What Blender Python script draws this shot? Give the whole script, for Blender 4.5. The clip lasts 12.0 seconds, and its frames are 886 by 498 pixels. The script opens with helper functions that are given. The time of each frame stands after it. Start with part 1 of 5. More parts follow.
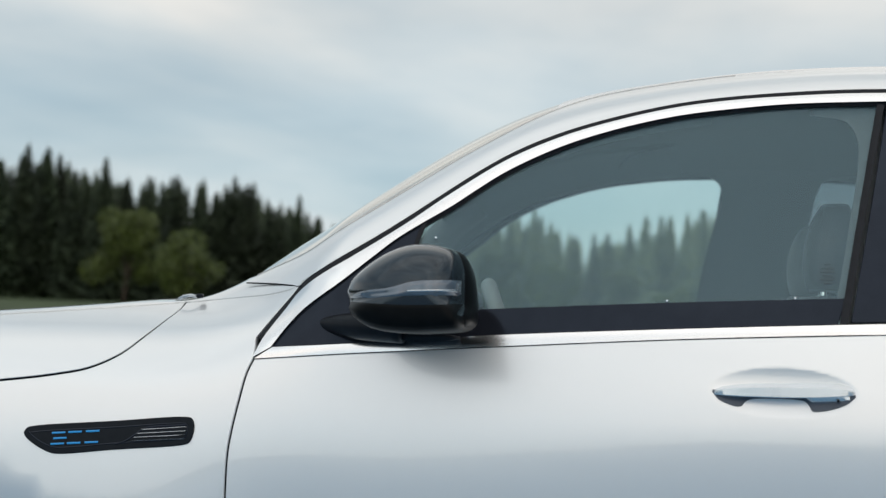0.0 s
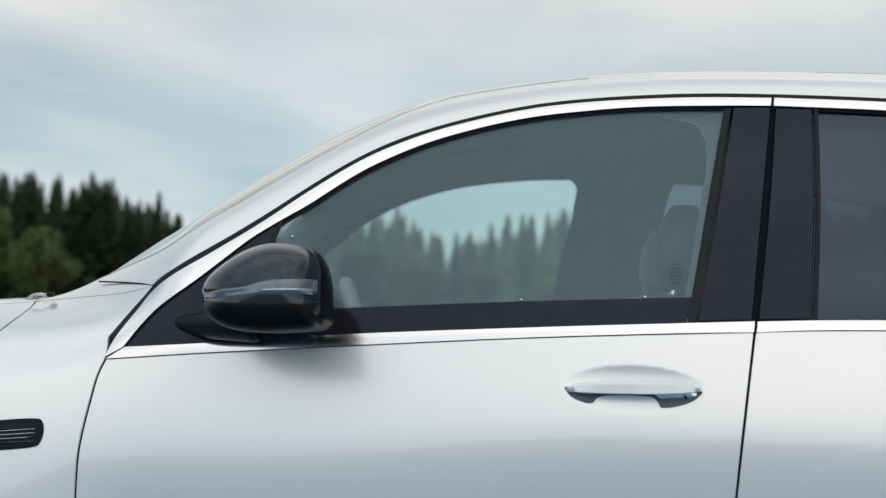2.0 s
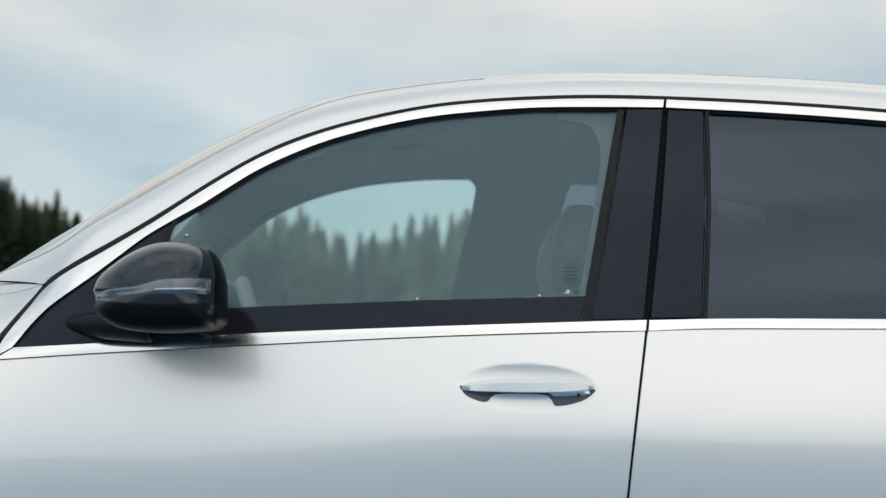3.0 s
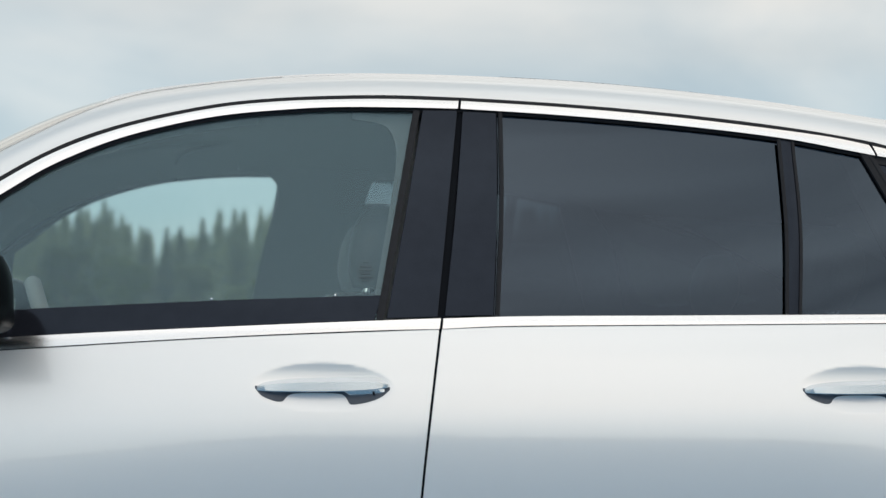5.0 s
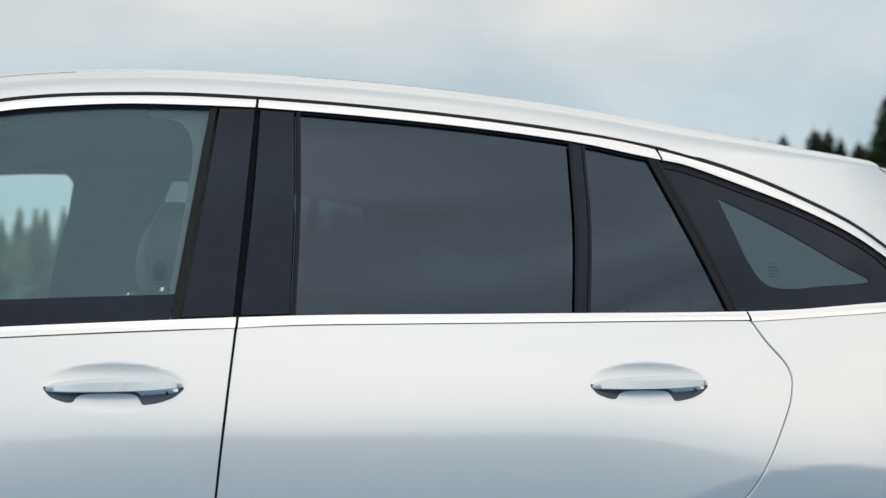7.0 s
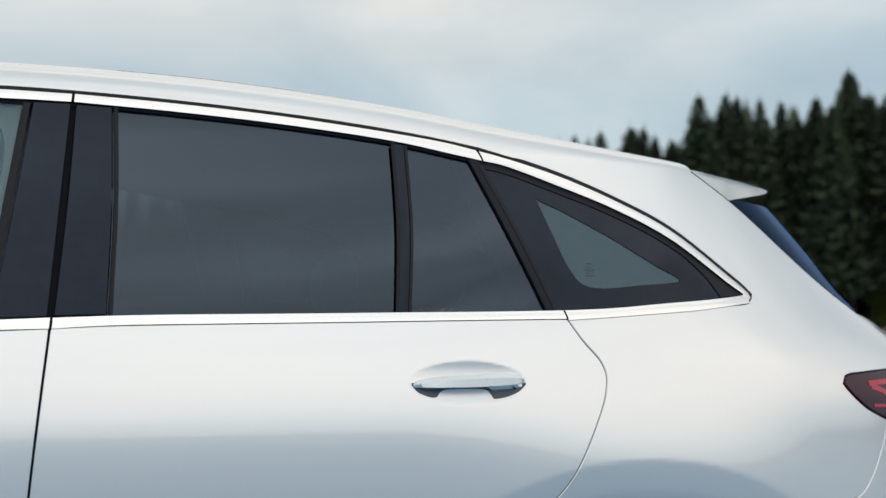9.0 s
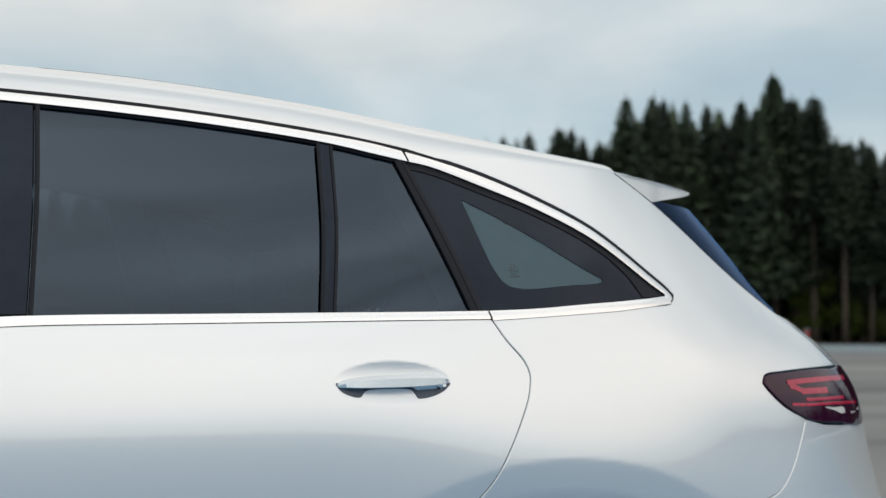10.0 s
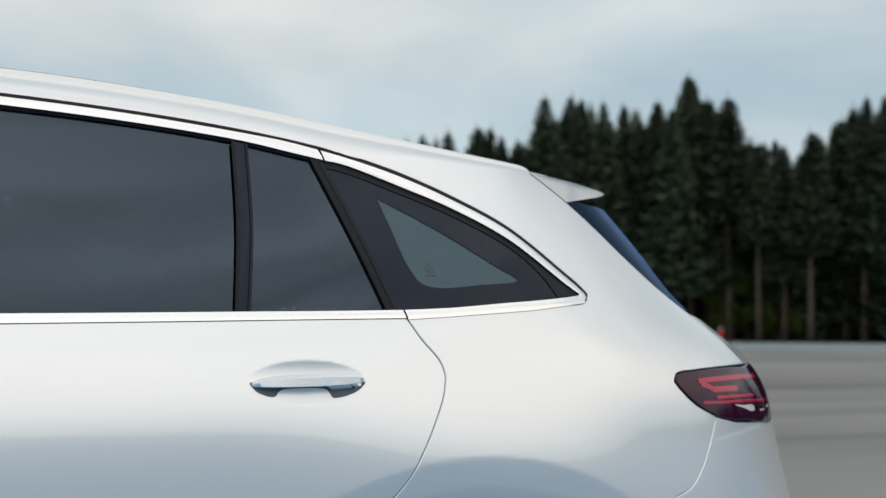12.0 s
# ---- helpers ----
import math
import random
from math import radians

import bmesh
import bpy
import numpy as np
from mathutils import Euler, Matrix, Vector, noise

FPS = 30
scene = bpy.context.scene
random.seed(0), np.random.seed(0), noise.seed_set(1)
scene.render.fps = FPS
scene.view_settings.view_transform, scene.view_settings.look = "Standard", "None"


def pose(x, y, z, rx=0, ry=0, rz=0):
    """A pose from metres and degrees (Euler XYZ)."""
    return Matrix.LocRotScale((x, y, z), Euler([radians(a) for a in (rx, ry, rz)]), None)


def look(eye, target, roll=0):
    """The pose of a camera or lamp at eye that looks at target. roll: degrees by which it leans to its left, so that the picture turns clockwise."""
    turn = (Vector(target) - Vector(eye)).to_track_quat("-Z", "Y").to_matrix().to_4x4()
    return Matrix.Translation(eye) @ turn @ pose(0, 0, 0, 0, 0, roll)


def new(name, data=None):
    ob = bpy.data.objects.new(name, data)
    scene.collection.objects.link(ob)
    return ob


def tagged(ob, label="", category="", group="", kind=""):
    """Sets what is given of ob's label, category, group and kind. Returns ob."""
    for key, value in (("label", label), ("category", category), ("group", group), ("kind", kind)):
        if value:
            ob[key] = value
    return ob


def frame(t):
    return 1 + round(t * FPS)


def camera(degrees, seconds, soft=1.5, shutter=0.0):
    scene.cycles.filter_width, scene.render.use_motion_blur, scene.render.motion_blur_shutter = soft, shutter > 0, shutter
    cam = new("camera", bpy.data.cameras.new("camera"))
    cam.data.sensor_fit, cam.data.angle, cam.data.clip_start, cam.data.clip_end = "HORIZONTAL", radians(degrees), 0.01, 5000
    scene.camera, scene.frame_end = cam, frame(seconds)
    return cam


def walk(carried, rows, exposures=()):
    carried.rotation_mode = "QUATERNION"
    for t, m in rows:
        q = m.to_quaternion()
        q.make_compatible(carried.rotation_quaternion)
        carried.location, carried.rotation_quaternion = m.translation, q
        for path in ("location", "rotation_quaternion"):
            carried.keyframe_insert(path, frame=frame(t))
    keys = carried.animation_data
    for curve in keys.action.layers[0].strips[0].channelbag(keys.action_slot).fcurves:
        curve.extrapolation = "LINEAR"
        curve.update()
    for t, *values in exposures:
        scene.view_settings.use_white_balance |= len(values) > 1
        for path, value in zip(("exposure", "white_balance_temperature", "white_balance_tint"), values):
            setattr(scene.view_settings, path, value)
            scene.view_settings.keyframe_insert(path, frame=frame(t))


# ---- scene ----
cam = camera(35.9, 12.0, soft=1.38)
PATH = [
    (0, (0.3581, -0.2536, 1.0366), (-0.077, 1.5922, 1.1563), 1.9),
    (0.5, (0.3572, -0.2546, 1.0366), (-0.0627, 1.5941, 1.1563), 1.9),
    (1, (0.36, -0.2584, 1.0376), (-0.0162, 1.6007, 1.1573), 1.9),
    (1.5, (0.3639, -0.2546, 1.0376), (0.0475, 1.615, 1.1583), 1.8),
    (2, (0.3695, -0.2575, 1.0385), (0.1216, 1.6226, 1.1611), 1.7),
    (2.5, (0.3752, -0.2575, 1.0376), (0.1919, 1.6293, 1.1621), 1.6),
    (3, (0.3829, -0.2584, 1.0385), (0.2679, 1.634, 1.164), 1.5),
    (5, (0.4066, -0.2698, 1.0452), (0.5548, 1.6198, 1.1697), 0.9),
    (5.5, (0.4104, -0.2764, 1.0461), (0.6232, 1.6074, 1.1716), 0.8),
    (6, (0.417, -0.2812, 1.0461), (0.6973, 1.5941, 1.1716), 0.8),
    (6.5, (0.4227, -0.284, 1.0404), (0.7657, 1.5808, 1.1706), 0.7),
    (7, (0.4284, -0.2878, 1.0404), (0.836, 1.5637, 1.1706), 0.6),
    (9, (0.4275, -0.2935, 1.0528), (1.0716, 1.4896, 1.1744), 0.4),
    (9.5, (0.4284, -0.3021, 1.0528), (1.1191, 1.4639, 1.1744), 0.4),
    (10, (0.4313, -0.3021, 1.0528), (1.1676, 1.4449, 1.1754), 0.4),
    (10.5, (0.4313, -0.3069, 1.0537), (1.2055, 1.4241, 1.1754), 0.4),
    (11, (0.4313, -0.3116, 1.0547), (1.2388, 1.4041, 1.1754), 0.4),
    (11.5, (0.4341, -0.3116, 1.0547), (1.2625, 1.3937, 1.1754), 0.4),
    (12, (0.4351, -0.3087, 1.0547), (1.2739, 1.3918, 1.1754), 0.4),
]
walk(cam, [(t, look(eye, target, roll)) for t, eye, target, roll in PATH])
from mathutils import geometry

cam.data.dof.use_dof = True
cam.data.dof.focus_distance = 2.40
cam.data.dof.aperture_fstop = 4.2

# ---------------------------------------------------------------- sky and sun
world = bpy.data.worlds.new("overcast_sky")
scene.world = world
world.use_nodes = True
wt = world.node_tree
wt.nodes.clear()


def wnode(kind, **values):
    n = wt.nodes.new(kind)
    for k, v in values.items():
        n.inputs[k].default_value = v
    return n


SUN_ELEVATION, SUN_AZIMUTH = 58.0, 185.0      # azimuth: degrees clockwise from +y
sky = wnode("ShaderNodeTexSky")
sky.sky_type = "NISHITA"
sky.sun_disc = False
sky.sun_elevation = radians(SUN_ELEVATION)
sky.sun_rotation = radians(SUN_AZIMUTH)
sky.air_density, sky.dust_density, sky.ozone_density = 1.0, 2.0, 1.5
dim = wnode("ShaderNodeMix")
dim.data_type, dim.blend_type = "RGBA", "MULTIPLY"
dim.inputs[0].default_value = 1.0
dim.inputs[7].default_value = (0.09, 0.09, 0.09, 1)
wt.links.new(sky.outputs[0], dim.inputs[6])
coord = wnode("ShaderNodeTexCoord")
# cloud layer: the view direction laid onto a high plane
sep = wnode("ShaderNodeSeparateXYZ")
wt.links.new(coord.outputs["Generated"], sep.inputs[0])
lift = wnode("ShaderNodeMath")
lift.operation = "ADD"
lift.inputs[1].default_value = 0.22
wt.links.new(sep.outputs[2], lift.inputs[0])
floor_z = wnode("ShaderNodeMath")
floor_z.operation = "MAXIMUM"
floor_z.inputs[1].default_value = 0.08
wt.links.new(lift.outputs[0], floor_z.inputs[0])
plane = wnode("ShaderNodeVectorMath")
plane.operation = "DIVIDE"
wt.links.new(coord.outputs["Generated"], plane.inputs[0])
wt.links.new(floor_z.outputs[0], plane.inputs[1])
cloud = wnode("ShaderNodeTexNoise", Scale=0.75, Detail=6.0, Roughness=0.50, Distortion=0.35)
wt.links.new(plane.outputs[0], cloud.inputs["Vector"])
stretch = wnode("ShaderNodeMapping")
stretch.inputs["Scale"].default_value = (1.7, 1.7, 7.5)
wt.links.new(coord.outputs["Generated"], stretch.inputs["Vector"])
streaks = wnode("ShaderNodeTexNoise", Scale=1.0, Detail=4.0, Roughness=0.5, Distortion=0.4)
wt.links.new(stretch.outputs[0], streaks.inputs["Vector"])
veil = wnode("ShaderNodeMapRange")
for k, v in zip(("From Min", "From Max", "To Min", "To Max"), (0.33, 0.67, 0.91, 1.09)):
    veil.inputs[k].default_value = v
wt.links.new(streaks.outputs[0], veil.inputs["Value"])
cover = wnode("ShaderNodeMapRange")
for k, v in zip(("From Min", "From Max", "To Min", "To Max"), (0.36, 0.66, 0.55, 1.0)):
    cover.inputs[k].default_value = v
wt.links.new(cloud.outputs[0], cover.inputs["Value"])
# cloud brightness grows towards the hidden sun and the zenith
sun_dir = Vector((math.sin(radians(SUN_AZIMUTH)) * math.cos(radians(SUN_ELEVATION)),
                  math.cos(radians(SUN_AZIMUTH)) * math.cos(radians(SUN_ELEVATION)),
                  math.sin(radians(SUN_ELEVATION))))
toward = wnode("ShaderNodeVectorMath")
toward.operation = "DOT_PRODUCT"
toward.inputs[1].default_value = (0.0, -0.88, 0.475)
wt.links.new(coord.outputs["Generated"], toward.inputs[0])
glow = wnode("ShaderNodeMapRange")
glow.interpolation_type = "SMOOTHSTEP"
for k, v in zip(("From Min", "From Max", "To Min", "To Max"), (-0.25, 0.85, 0.0, 1.0)):
    glow.inputs[k].default_value = v
wt.links.new(toward.outputs["Value"], glow.inputs["Value"])
warm = wnode("ShaderNodeMix")
warm.data_type = "RGBA"
warm.inputs[6].default_value, warm.inputs[7].default_value = (0.785, 0.795, 0.795, 1), (1.205, 1.10, 1.005, 1)
wt.links.new(glow.outputs[0], warm.inputs[0])
cloud_ramp = wnode("ShaderNodeValToRGB")
cloud_ramp.color_ramp.elements[0].position, cloud_ramp.color_ramp.elements[0].color = 0.36, (0.69, 0.845, 0.90, 1)
cloud_ramp.color_ramp.elements[1].position, cloud_ramp.color_ramp.elements[1].color = 0.62, (1.0, 0.995, 0.975, 1)
wt.links.new(cloud.outputs[0], cloud_ramp.inputs[0])
bright = wnode("ShaderNodeMix")
bright.data_type, bright.blend_type = "RGBA", "MULTIPLY"
bright.inputs[0].default_value = 1.0
wt.links.new(cloud_ramp.outputs[0], bright.inputs[6])
wt.links.new(warm.outputs[2], bright.inputs[7])
# an overcast sky grows brighter and less blue from the horizon upwards
climb = wnode("ShaderNodeMapRange")
climb.interpolation_type = "SMOOTHSTEP"
for k, v in zip(("From Min", "From Max", "To Min", "To Max"), (0.05, 0.27, 0.0, 1.0)):
    climb.inputs[k].default_value = v
wt.links.new(sep.outputs[2], climb.inputs["Value"])
haze = wnode("ShaderNodeMix")
haze.data_type = "RGBA"
haze.inputs[6].default_value, haze.inputs[7].default_value = (0.86, 0.945, 0.985, 1), (1.08, 1.06, 1.035, 1)
wt.links.new(climb.outputs[0], haze.inputs[0])
graded = wnode("ShaderNodeMix")
graded.data_type, graded.blend_type = "RGBA", "MULTIPLY"
graded.inputs[0].default_value = 1.0
wt.links.new(bright.outputs[2], graded.inputs[6])
wt.links.new(haze.outputs[2], graded.inputs[7])
mix_sky = wnode("ShaderNodeMix")
mix_sky.data_type = "RGBA"
wt.links.new(cover.outputs[0], mix_sky.inputs[0])
wt.links.new(dim.outputs[2], mix_sky.inputs[6])
# overhead the cloud base shows its own long ripples
ripple_map = wnode("ShaderNodeMapping")
ripple_map.inputs["Scale"].default_value = (2.2, 2.2, 15.0)
wt.links.new(coord.outputs["Generated"], ripple_map.inputs["Vector"])
ripple = wnode("ShaderNodeTexNoise", Scale=1.0, Detail=4.0, Roughness=0.5, Distortion=0.5)
wt.links.new(ripple_map.outputs[0], ripple.inputs["Vector"])
ripple_range = wnode("ShaderNodeMapRange")
for k, v in zip(("From Min", "From Max", "To Min", "To Max"), (0.34, 0.66, -0.32, 0.32)):
    ripple_range.inputs[k].default_value = v
wt.links.new(ripple.outputs[0], ripple_range.inputs["Value"])
overhead = wnode("ShaderNodeMapRange")
overhead.interpolation_type = "SMOOTHSTEP"
for k, v in zip(("From Min", "From Max", "To Min", "To Max"), (0.32, 0.60, 0.0, 1.0)):
    overhead.inputs[k].default_value = v
wt.links.new(sep.outputs[2], overhead.inputs["Value"])
rippled = wnode("ShaderNodeMath")
rippled.operation = "MULTIPLY_ADD"
wt.links.new(ripple_range.outputs[0], rippled.inputs[0])
wt.links.new(overhead.outputs[0], rippled.inputs[1])
wt.links.new(veil.outputs[0], rippled.inputs[2])
streaked = wnode("ShaderNodeVectorMath")
streaked.operation = "SCALE"
wt.links.new(graded.outputs[2], streaked.inputs[0])
wt.links.new(rippled.outputs[0], streaked.inputs["Scale"])
wt.links.new(streaked.outputs[0], mix_sky.inputs[7])
back = wnode("ShaderNodeBackground", Strength=1.0)
wt.links.new(mix_sky.outputs[2], back.inputs[0])
wout = wnode("ShaderNodeOutputWorld")
wt.links.new(back.outputs[0], wout.inputs[0])

sun = new("sun", bpy.data.lights.new("sun", "SUN"))
sun.data.energy, sun.data.angle, sun.data.color = 0.5, radians(120), (1.0, 0.95, 0.89)
sun.matrix_world = look(sun_dir * 60, (0, 0, 0))


# ---------------------------------------------------------------- materials
def material(name, base, rough=0.5, metal=0.0, spec=0.5, coat=0.0, coat_rough=0.03, vary=0.0, scale=20.0,
             bump=0.0, bump_scale=200.0, per_object=0.0, sheen=(1, 1, 1), transmission=0.0, ior=1.5, second=None, detail=5.0):
    """A procedural surface: base colour with variation at two scales and fine relief."""
    m = bpy.data.materials.new(name)
    m.use_nodes = True
    t = m.node_tree
    b = t.nodes["Principled BSDF"]
    b.inputs["Roughness"].default_value = rough
    b.inputs["Metallic"].default_value = metal
    b.inputs["Specular IOR Level"].default_value = spec
    b.inputs["Coat Weight"].default_value = coat
    b.inputs["Coat Roughness"].default_value = coat_rough
    b.inputs["Coat IOR"].default_value = 1.65
    b.inputs["Transmission Weight"].default_value = transmission
    b.inputs["IOR"].default_value = ior
    b.inputs["Specular Tint"].default_value = (*sheen, 1)
    tc = t.nodes.new("ShaderNodeTexCoord")
    n1 = t.nodes.new("ShaderNodeTexNoise")
    n1.inputs["Scale"].default_value, n1.inputs["Detail"].default_value = scale, detail
    n2 = t.nodes.new("ShaderNodeTexNoise")
    n2.inputs["Scale"].default_value, n2.inputs["Detail"].default_value = scale * 9, 3.0
    t.links.new(tc.outputs["Object"], n1.inputs["Vector"])
    t.links.new(tc.outputs["Object"], n2.inputs["Vector"])
    add = t.nodes.new("ShaderNodeMath")
    add.operation = "MULTIPLY_ADD"
    add.inputs[1].default_value = 0.35
    t.links.new(n2.outputs[0], add.inputs[0])
    t.links.new(n1.outputs[0], add.inputs[2])
    ramp = t.nodes.new("ShaderNodeValToRGB")
    ramp.color_ramp.elements[0].position, ramp.color_ramp.elements[1].position = 0.45, 0.90
    other = second or base
    ramp.color_ramp.elements[0].color = (*[c * (1 - vary) for c in base], 1)
    ramp.color_ramp.elements[1].color = (*[min(1, c * (1 + vary)) for c in other], 1)
    t.links.new(add.outputs[0], ramp.inputs[0])
    colour = ramp.outputs[0]
    if per_object:
        info = t.nodes.new("ShaderNodeObjectInfo")
        hue = t.nodes.new("ShaderNodeHueSaturation")
        span = t.nodes.new("ShaderNodeMapRange")
        span.inputs["To Min"].default_value, span.inputs["To Max"].default_value = 1 - per_object, 1 + per_object
        t.links.new(info.outputs["Random"], span.inputs["Value"])
        t.links.new(span.outputs[0], hue.inputs["Value"])
        t.links.new(colour, hue.inputs["Color"])
        colour = hue.outputs[0]
    t.links.new(colour, b.inputs["Base Color"])
    if bump:
        nb = t.nodes.new("ShaderNodeTexNoise")
        nb.inputs["Scale"].default_value, nb.inputs["Detail"].default_value = bump_scale, 4.0
        t.links.new(tc.outputs["Object"], nb.inputs["Vector"])
        bp = t.nodes.new("ShaderNodeBump")
        bp.inputs["Strength"].default_value, bp.inputs["Distance"].default_value = bump, 0.01
        t.links.new(nb.outputs[0], bp.inputs["Height"])
        t.links.new(bp.outputs[0], b.inputs["Normal"])
    return m


PALE_LINING = material("pale_grey_lining", (0.62, 0.64, 0.63), 0.8, vary=0.05, scale=30, bump=0.08, bump_scale=300)
MARK = material("etched_mark", (0.07, 0.095, 0.105), 0.6, vary=0.1, scale=60)
PAINT = material("silver_metallic_paint", (0.776, 0.806, 0.838), 0.34, metal=0.60, coat=0.9, coat_rough=0.025, vary=0.003, scale=40)
HANDLE = material("polished_silver_handle", (0.78, 0.82, 0.86), 0.27, metal=0.90, coat=0.6, coat_rough=0.02, vary=0.004, scale=60)
CHROME = material("satin_aluminium_trim", (0.79, 0.81, 0.84), 0.20, metal=1.0, vary=0.01, scale=120)
BRIGHT = material("bright_chrome", (0.90, 0.91, 0.92), 0.08, metal=1.0, vary=0.01, scale=80)
GLOSS_BLACK = material("gloss_black_panel", (0.013, 0.0145, 0.020), 0.10, spec=0.29, vary=0.15, scale=30, sheen=(0.55, 0.72, 1.0))
MIRROR_BLACK = material("gloss_black_lacquer", (0.004, 0.005, 0.008), 0.13, spec=0.62, ior=1.56, sheen=(0.66, 0.84, 1.0), vary=0.1, scale=30)
LOWER_BLACK = material("plain_black_plastic", (0.004, 0.005, 0.006), 0.38, spec=0.06, vary=0.2, scale=60)
SATIN_BLACK = material("satin_black_plastic", (0.008, 0.009, 0.012), 0.34, spec=0.5, ior=1.25, sheen=(0.7, 0.85, 1.0), vary=0.2, scale=60, bump=0.04, bump_scale=600)
RUBBER = material("black_rubber_seal", (0.010, 0.012, 0.017), 0.6, spec=0.22, vary=0.2, scale=90)
# stands in for shade and dark reflections under the handle blade
HANDLE_SHADE = material("dark_grey_handle_shade", (0.048, 0.068, 0.100), 0.3, vary=0.15, scale=60)
SEAM = material("shadowed_seam_sealant", (0.006, 0.008, 0.012), 0.8, spec=0.1, vary=0.1, scale=90)
SCREEN_SEAL = material("grey_windscreen_sealant", (0.60, 0.60, 0.60), 0.5, vary=0.1, scale=60)
TYRE = material("tyre_rubber", (0.02, 0.02, 0.021), 0.75, vary=0.25, scale=25, bump=0.2, bump_scale=120)
RIM = material("alloy_rim", (0.45, 0.46, 0.48), 0.28, metal=0.9, vary=0.05, scale=40)
LEATHER = material("grey_leather", (0.21, 0.22, 0.23), 0.5, vary=0.1, scale=14, bump=0.12, bump_scale=180)
LEATHER_DARK = material("dark_grey_leather", (0.075, 0.08, 0.085), 0.5, vary=0.1, scale=14, bump=0.12, bump_scale=180)
LEATHER_PALE = material("pale_grey_leather", (0.42, 0.43, 0.43), 0.5, vary=0.08, scale=14, bump=0.12, bump_scale=180)
TRIM_DARK = material("dark_interior_trim", (0.06, 0.066, 0.070), 0.7, vary=0.10, scale=9)
HEADLINER = material("grey_headliner_fabric", (0.17, 0.18, 0.19), 0.9, vary=0.06, scale=60, bump=0.1, bump_scale=500)
LINING_MID = material("mid_grey_frame_lining", (0.060, 0.068, 0.072), 0.7, vary=0.08, scale=20)
BLUE = material("blue_badge_enamel", (0.02, 0.30, 0.72), 0.3, vary=0.05, scale=60)
LAMP_RED = material("dark_red_lamp_lens", (0.030, 0.003, 0.020), 0.05, spec=0.26, coat=0.0, vary=0.12, scale=25)
LAMP_STRIP = material("bright_red_reflector", (0.40, 0.003, 0.045), 0.12, coat=0.0, vary=0.15, scale=60)
LAMP_CLEAR = material("clear_lamp_insert", (0.70, 0.69, 0.68), 0.12, coat=0.5, vary=0.1, scale=60)
INDICATOR = material("smoked_clear_indicator", (0.085, 0.115, 0.155), 0.08, metal=0.35, coat=1.0, vary=0.2, scale=60)
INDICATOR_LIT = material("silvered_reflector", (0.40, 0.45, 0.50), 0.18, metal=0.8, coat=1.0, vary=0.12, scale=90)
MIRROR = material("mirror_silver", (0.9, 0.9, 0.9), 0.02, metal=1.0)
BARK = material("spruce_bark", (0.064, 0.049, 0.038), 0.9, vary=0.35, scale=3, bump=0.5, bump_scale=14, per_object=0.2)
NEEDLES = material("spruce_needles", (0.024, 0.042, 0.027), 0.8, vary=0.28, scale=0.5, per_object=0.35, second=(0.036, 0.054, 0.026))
# distance haze put into the needle colour
HAZED_NEEDLES = material("hazed_spruce_needles", (0.190, 0.255, 0.200), 0.8, vary=0.28, scale=0.5, per_object=0.25, second=(0.19, 0.23, 0.135))
LEAVES = material("fresh_green_leaves", (0.056, 0.082, 0.010), 0.6, vary=0.35, scale=1.2, per_object=0.2)
GRASS = material("mown_grass", (0.035, 0.060, 0.018), 0.9, vary=0.35, scale=0.5, bump=0.4, bump_scale=6)
RED_PAINT = material("red_marker_paint", (0.45, 0.03, 0.03), 0.5, vary=0.1, scale=9)
PALE_BLUE_GREY = material("plain_pale_blue_grey", (0.215, 0.265, 0.295), 0.8, vary=0.15, scale=2, bump=0.2, bump_scale=30)


def glass_material(name, tint, rough=0.0, falloff=3.6, gloss_min=0.045, sheen=(0.85, 0.97, 1.0)):
    """Thin window glass: a tinted clear pane with a Fresnel gloss."""
    m = bpy.data.materials.new(name)
    m.use_nodes = True
    t = m.node_tree
    t.nodes.clear()
    out = t.nodes.new("ShaderNodeOutputMaterial")
    mix = t.nodes.new("ShaderNodeMixShader")
    clear = t.nodes.new("ShaderNodeBsdfTransparent")
    clear.inputs[0].default_value = (*tint, 1)
    gloss = t.nodes.new("ShaderNodeBsdfGlossy")
    gloss.inputs["Roughness"].default_value = rough
    gloss.inputs[0].default_value = (*sheen, 1)
    lw = t.nodes.new("ShaderNodeLayerWeight")
    lw.inputs[0].default_value = 0.5
    power = t.nodes.new("ShaderNodeMath")
    power.operation = "POWER"
    power.inputs[1].default_value = falloff
    t.links.new(lw.outputs["Facing"], power.inputs[0])
    amount = t.nodes.new("ShaderNodeMapRange")
    amount.inputs["To Min"].default_value, amount.inputs["To Max"].default_value = gloss_min, 1.0
    t.links.new(power.outputs[0], amount.inputs["Value"])
    t.links.new(amount.outputs[0], mix.inputs[0])
    t.links.new(clear.outputs[0], mix.inputs[1])
    t.links.new(gloss.outputs[0], mix.inputs[2])
    t.links.new(mix.outputs[0], out.inputs[0])
    return m


GLASS = glass_material("green_tinted_glass", (0.92, 0.985, 0.955), rough=0.35, gloss_min=0.126, sheen=(0.47, 0.71, 0.86))
PRIVACY = glass_material("dark_privacy_glass", (0.17, 0.195, 0.21), gloss_min=0.090, sheen=(0.55, 0.70, 0.90))
GLASS_SCREEN = glass_material("windscreen_glass", (0.52, 0.62, 0.62), falloff=1.6, sheen=(1.0, 1.0, 0.98))
GLASS_REAR = glass_material("dark_rear_glass", (0.16, 0.20, 0.26), falloff=7.0, sheen=(0.30, 0.45, 0.78))


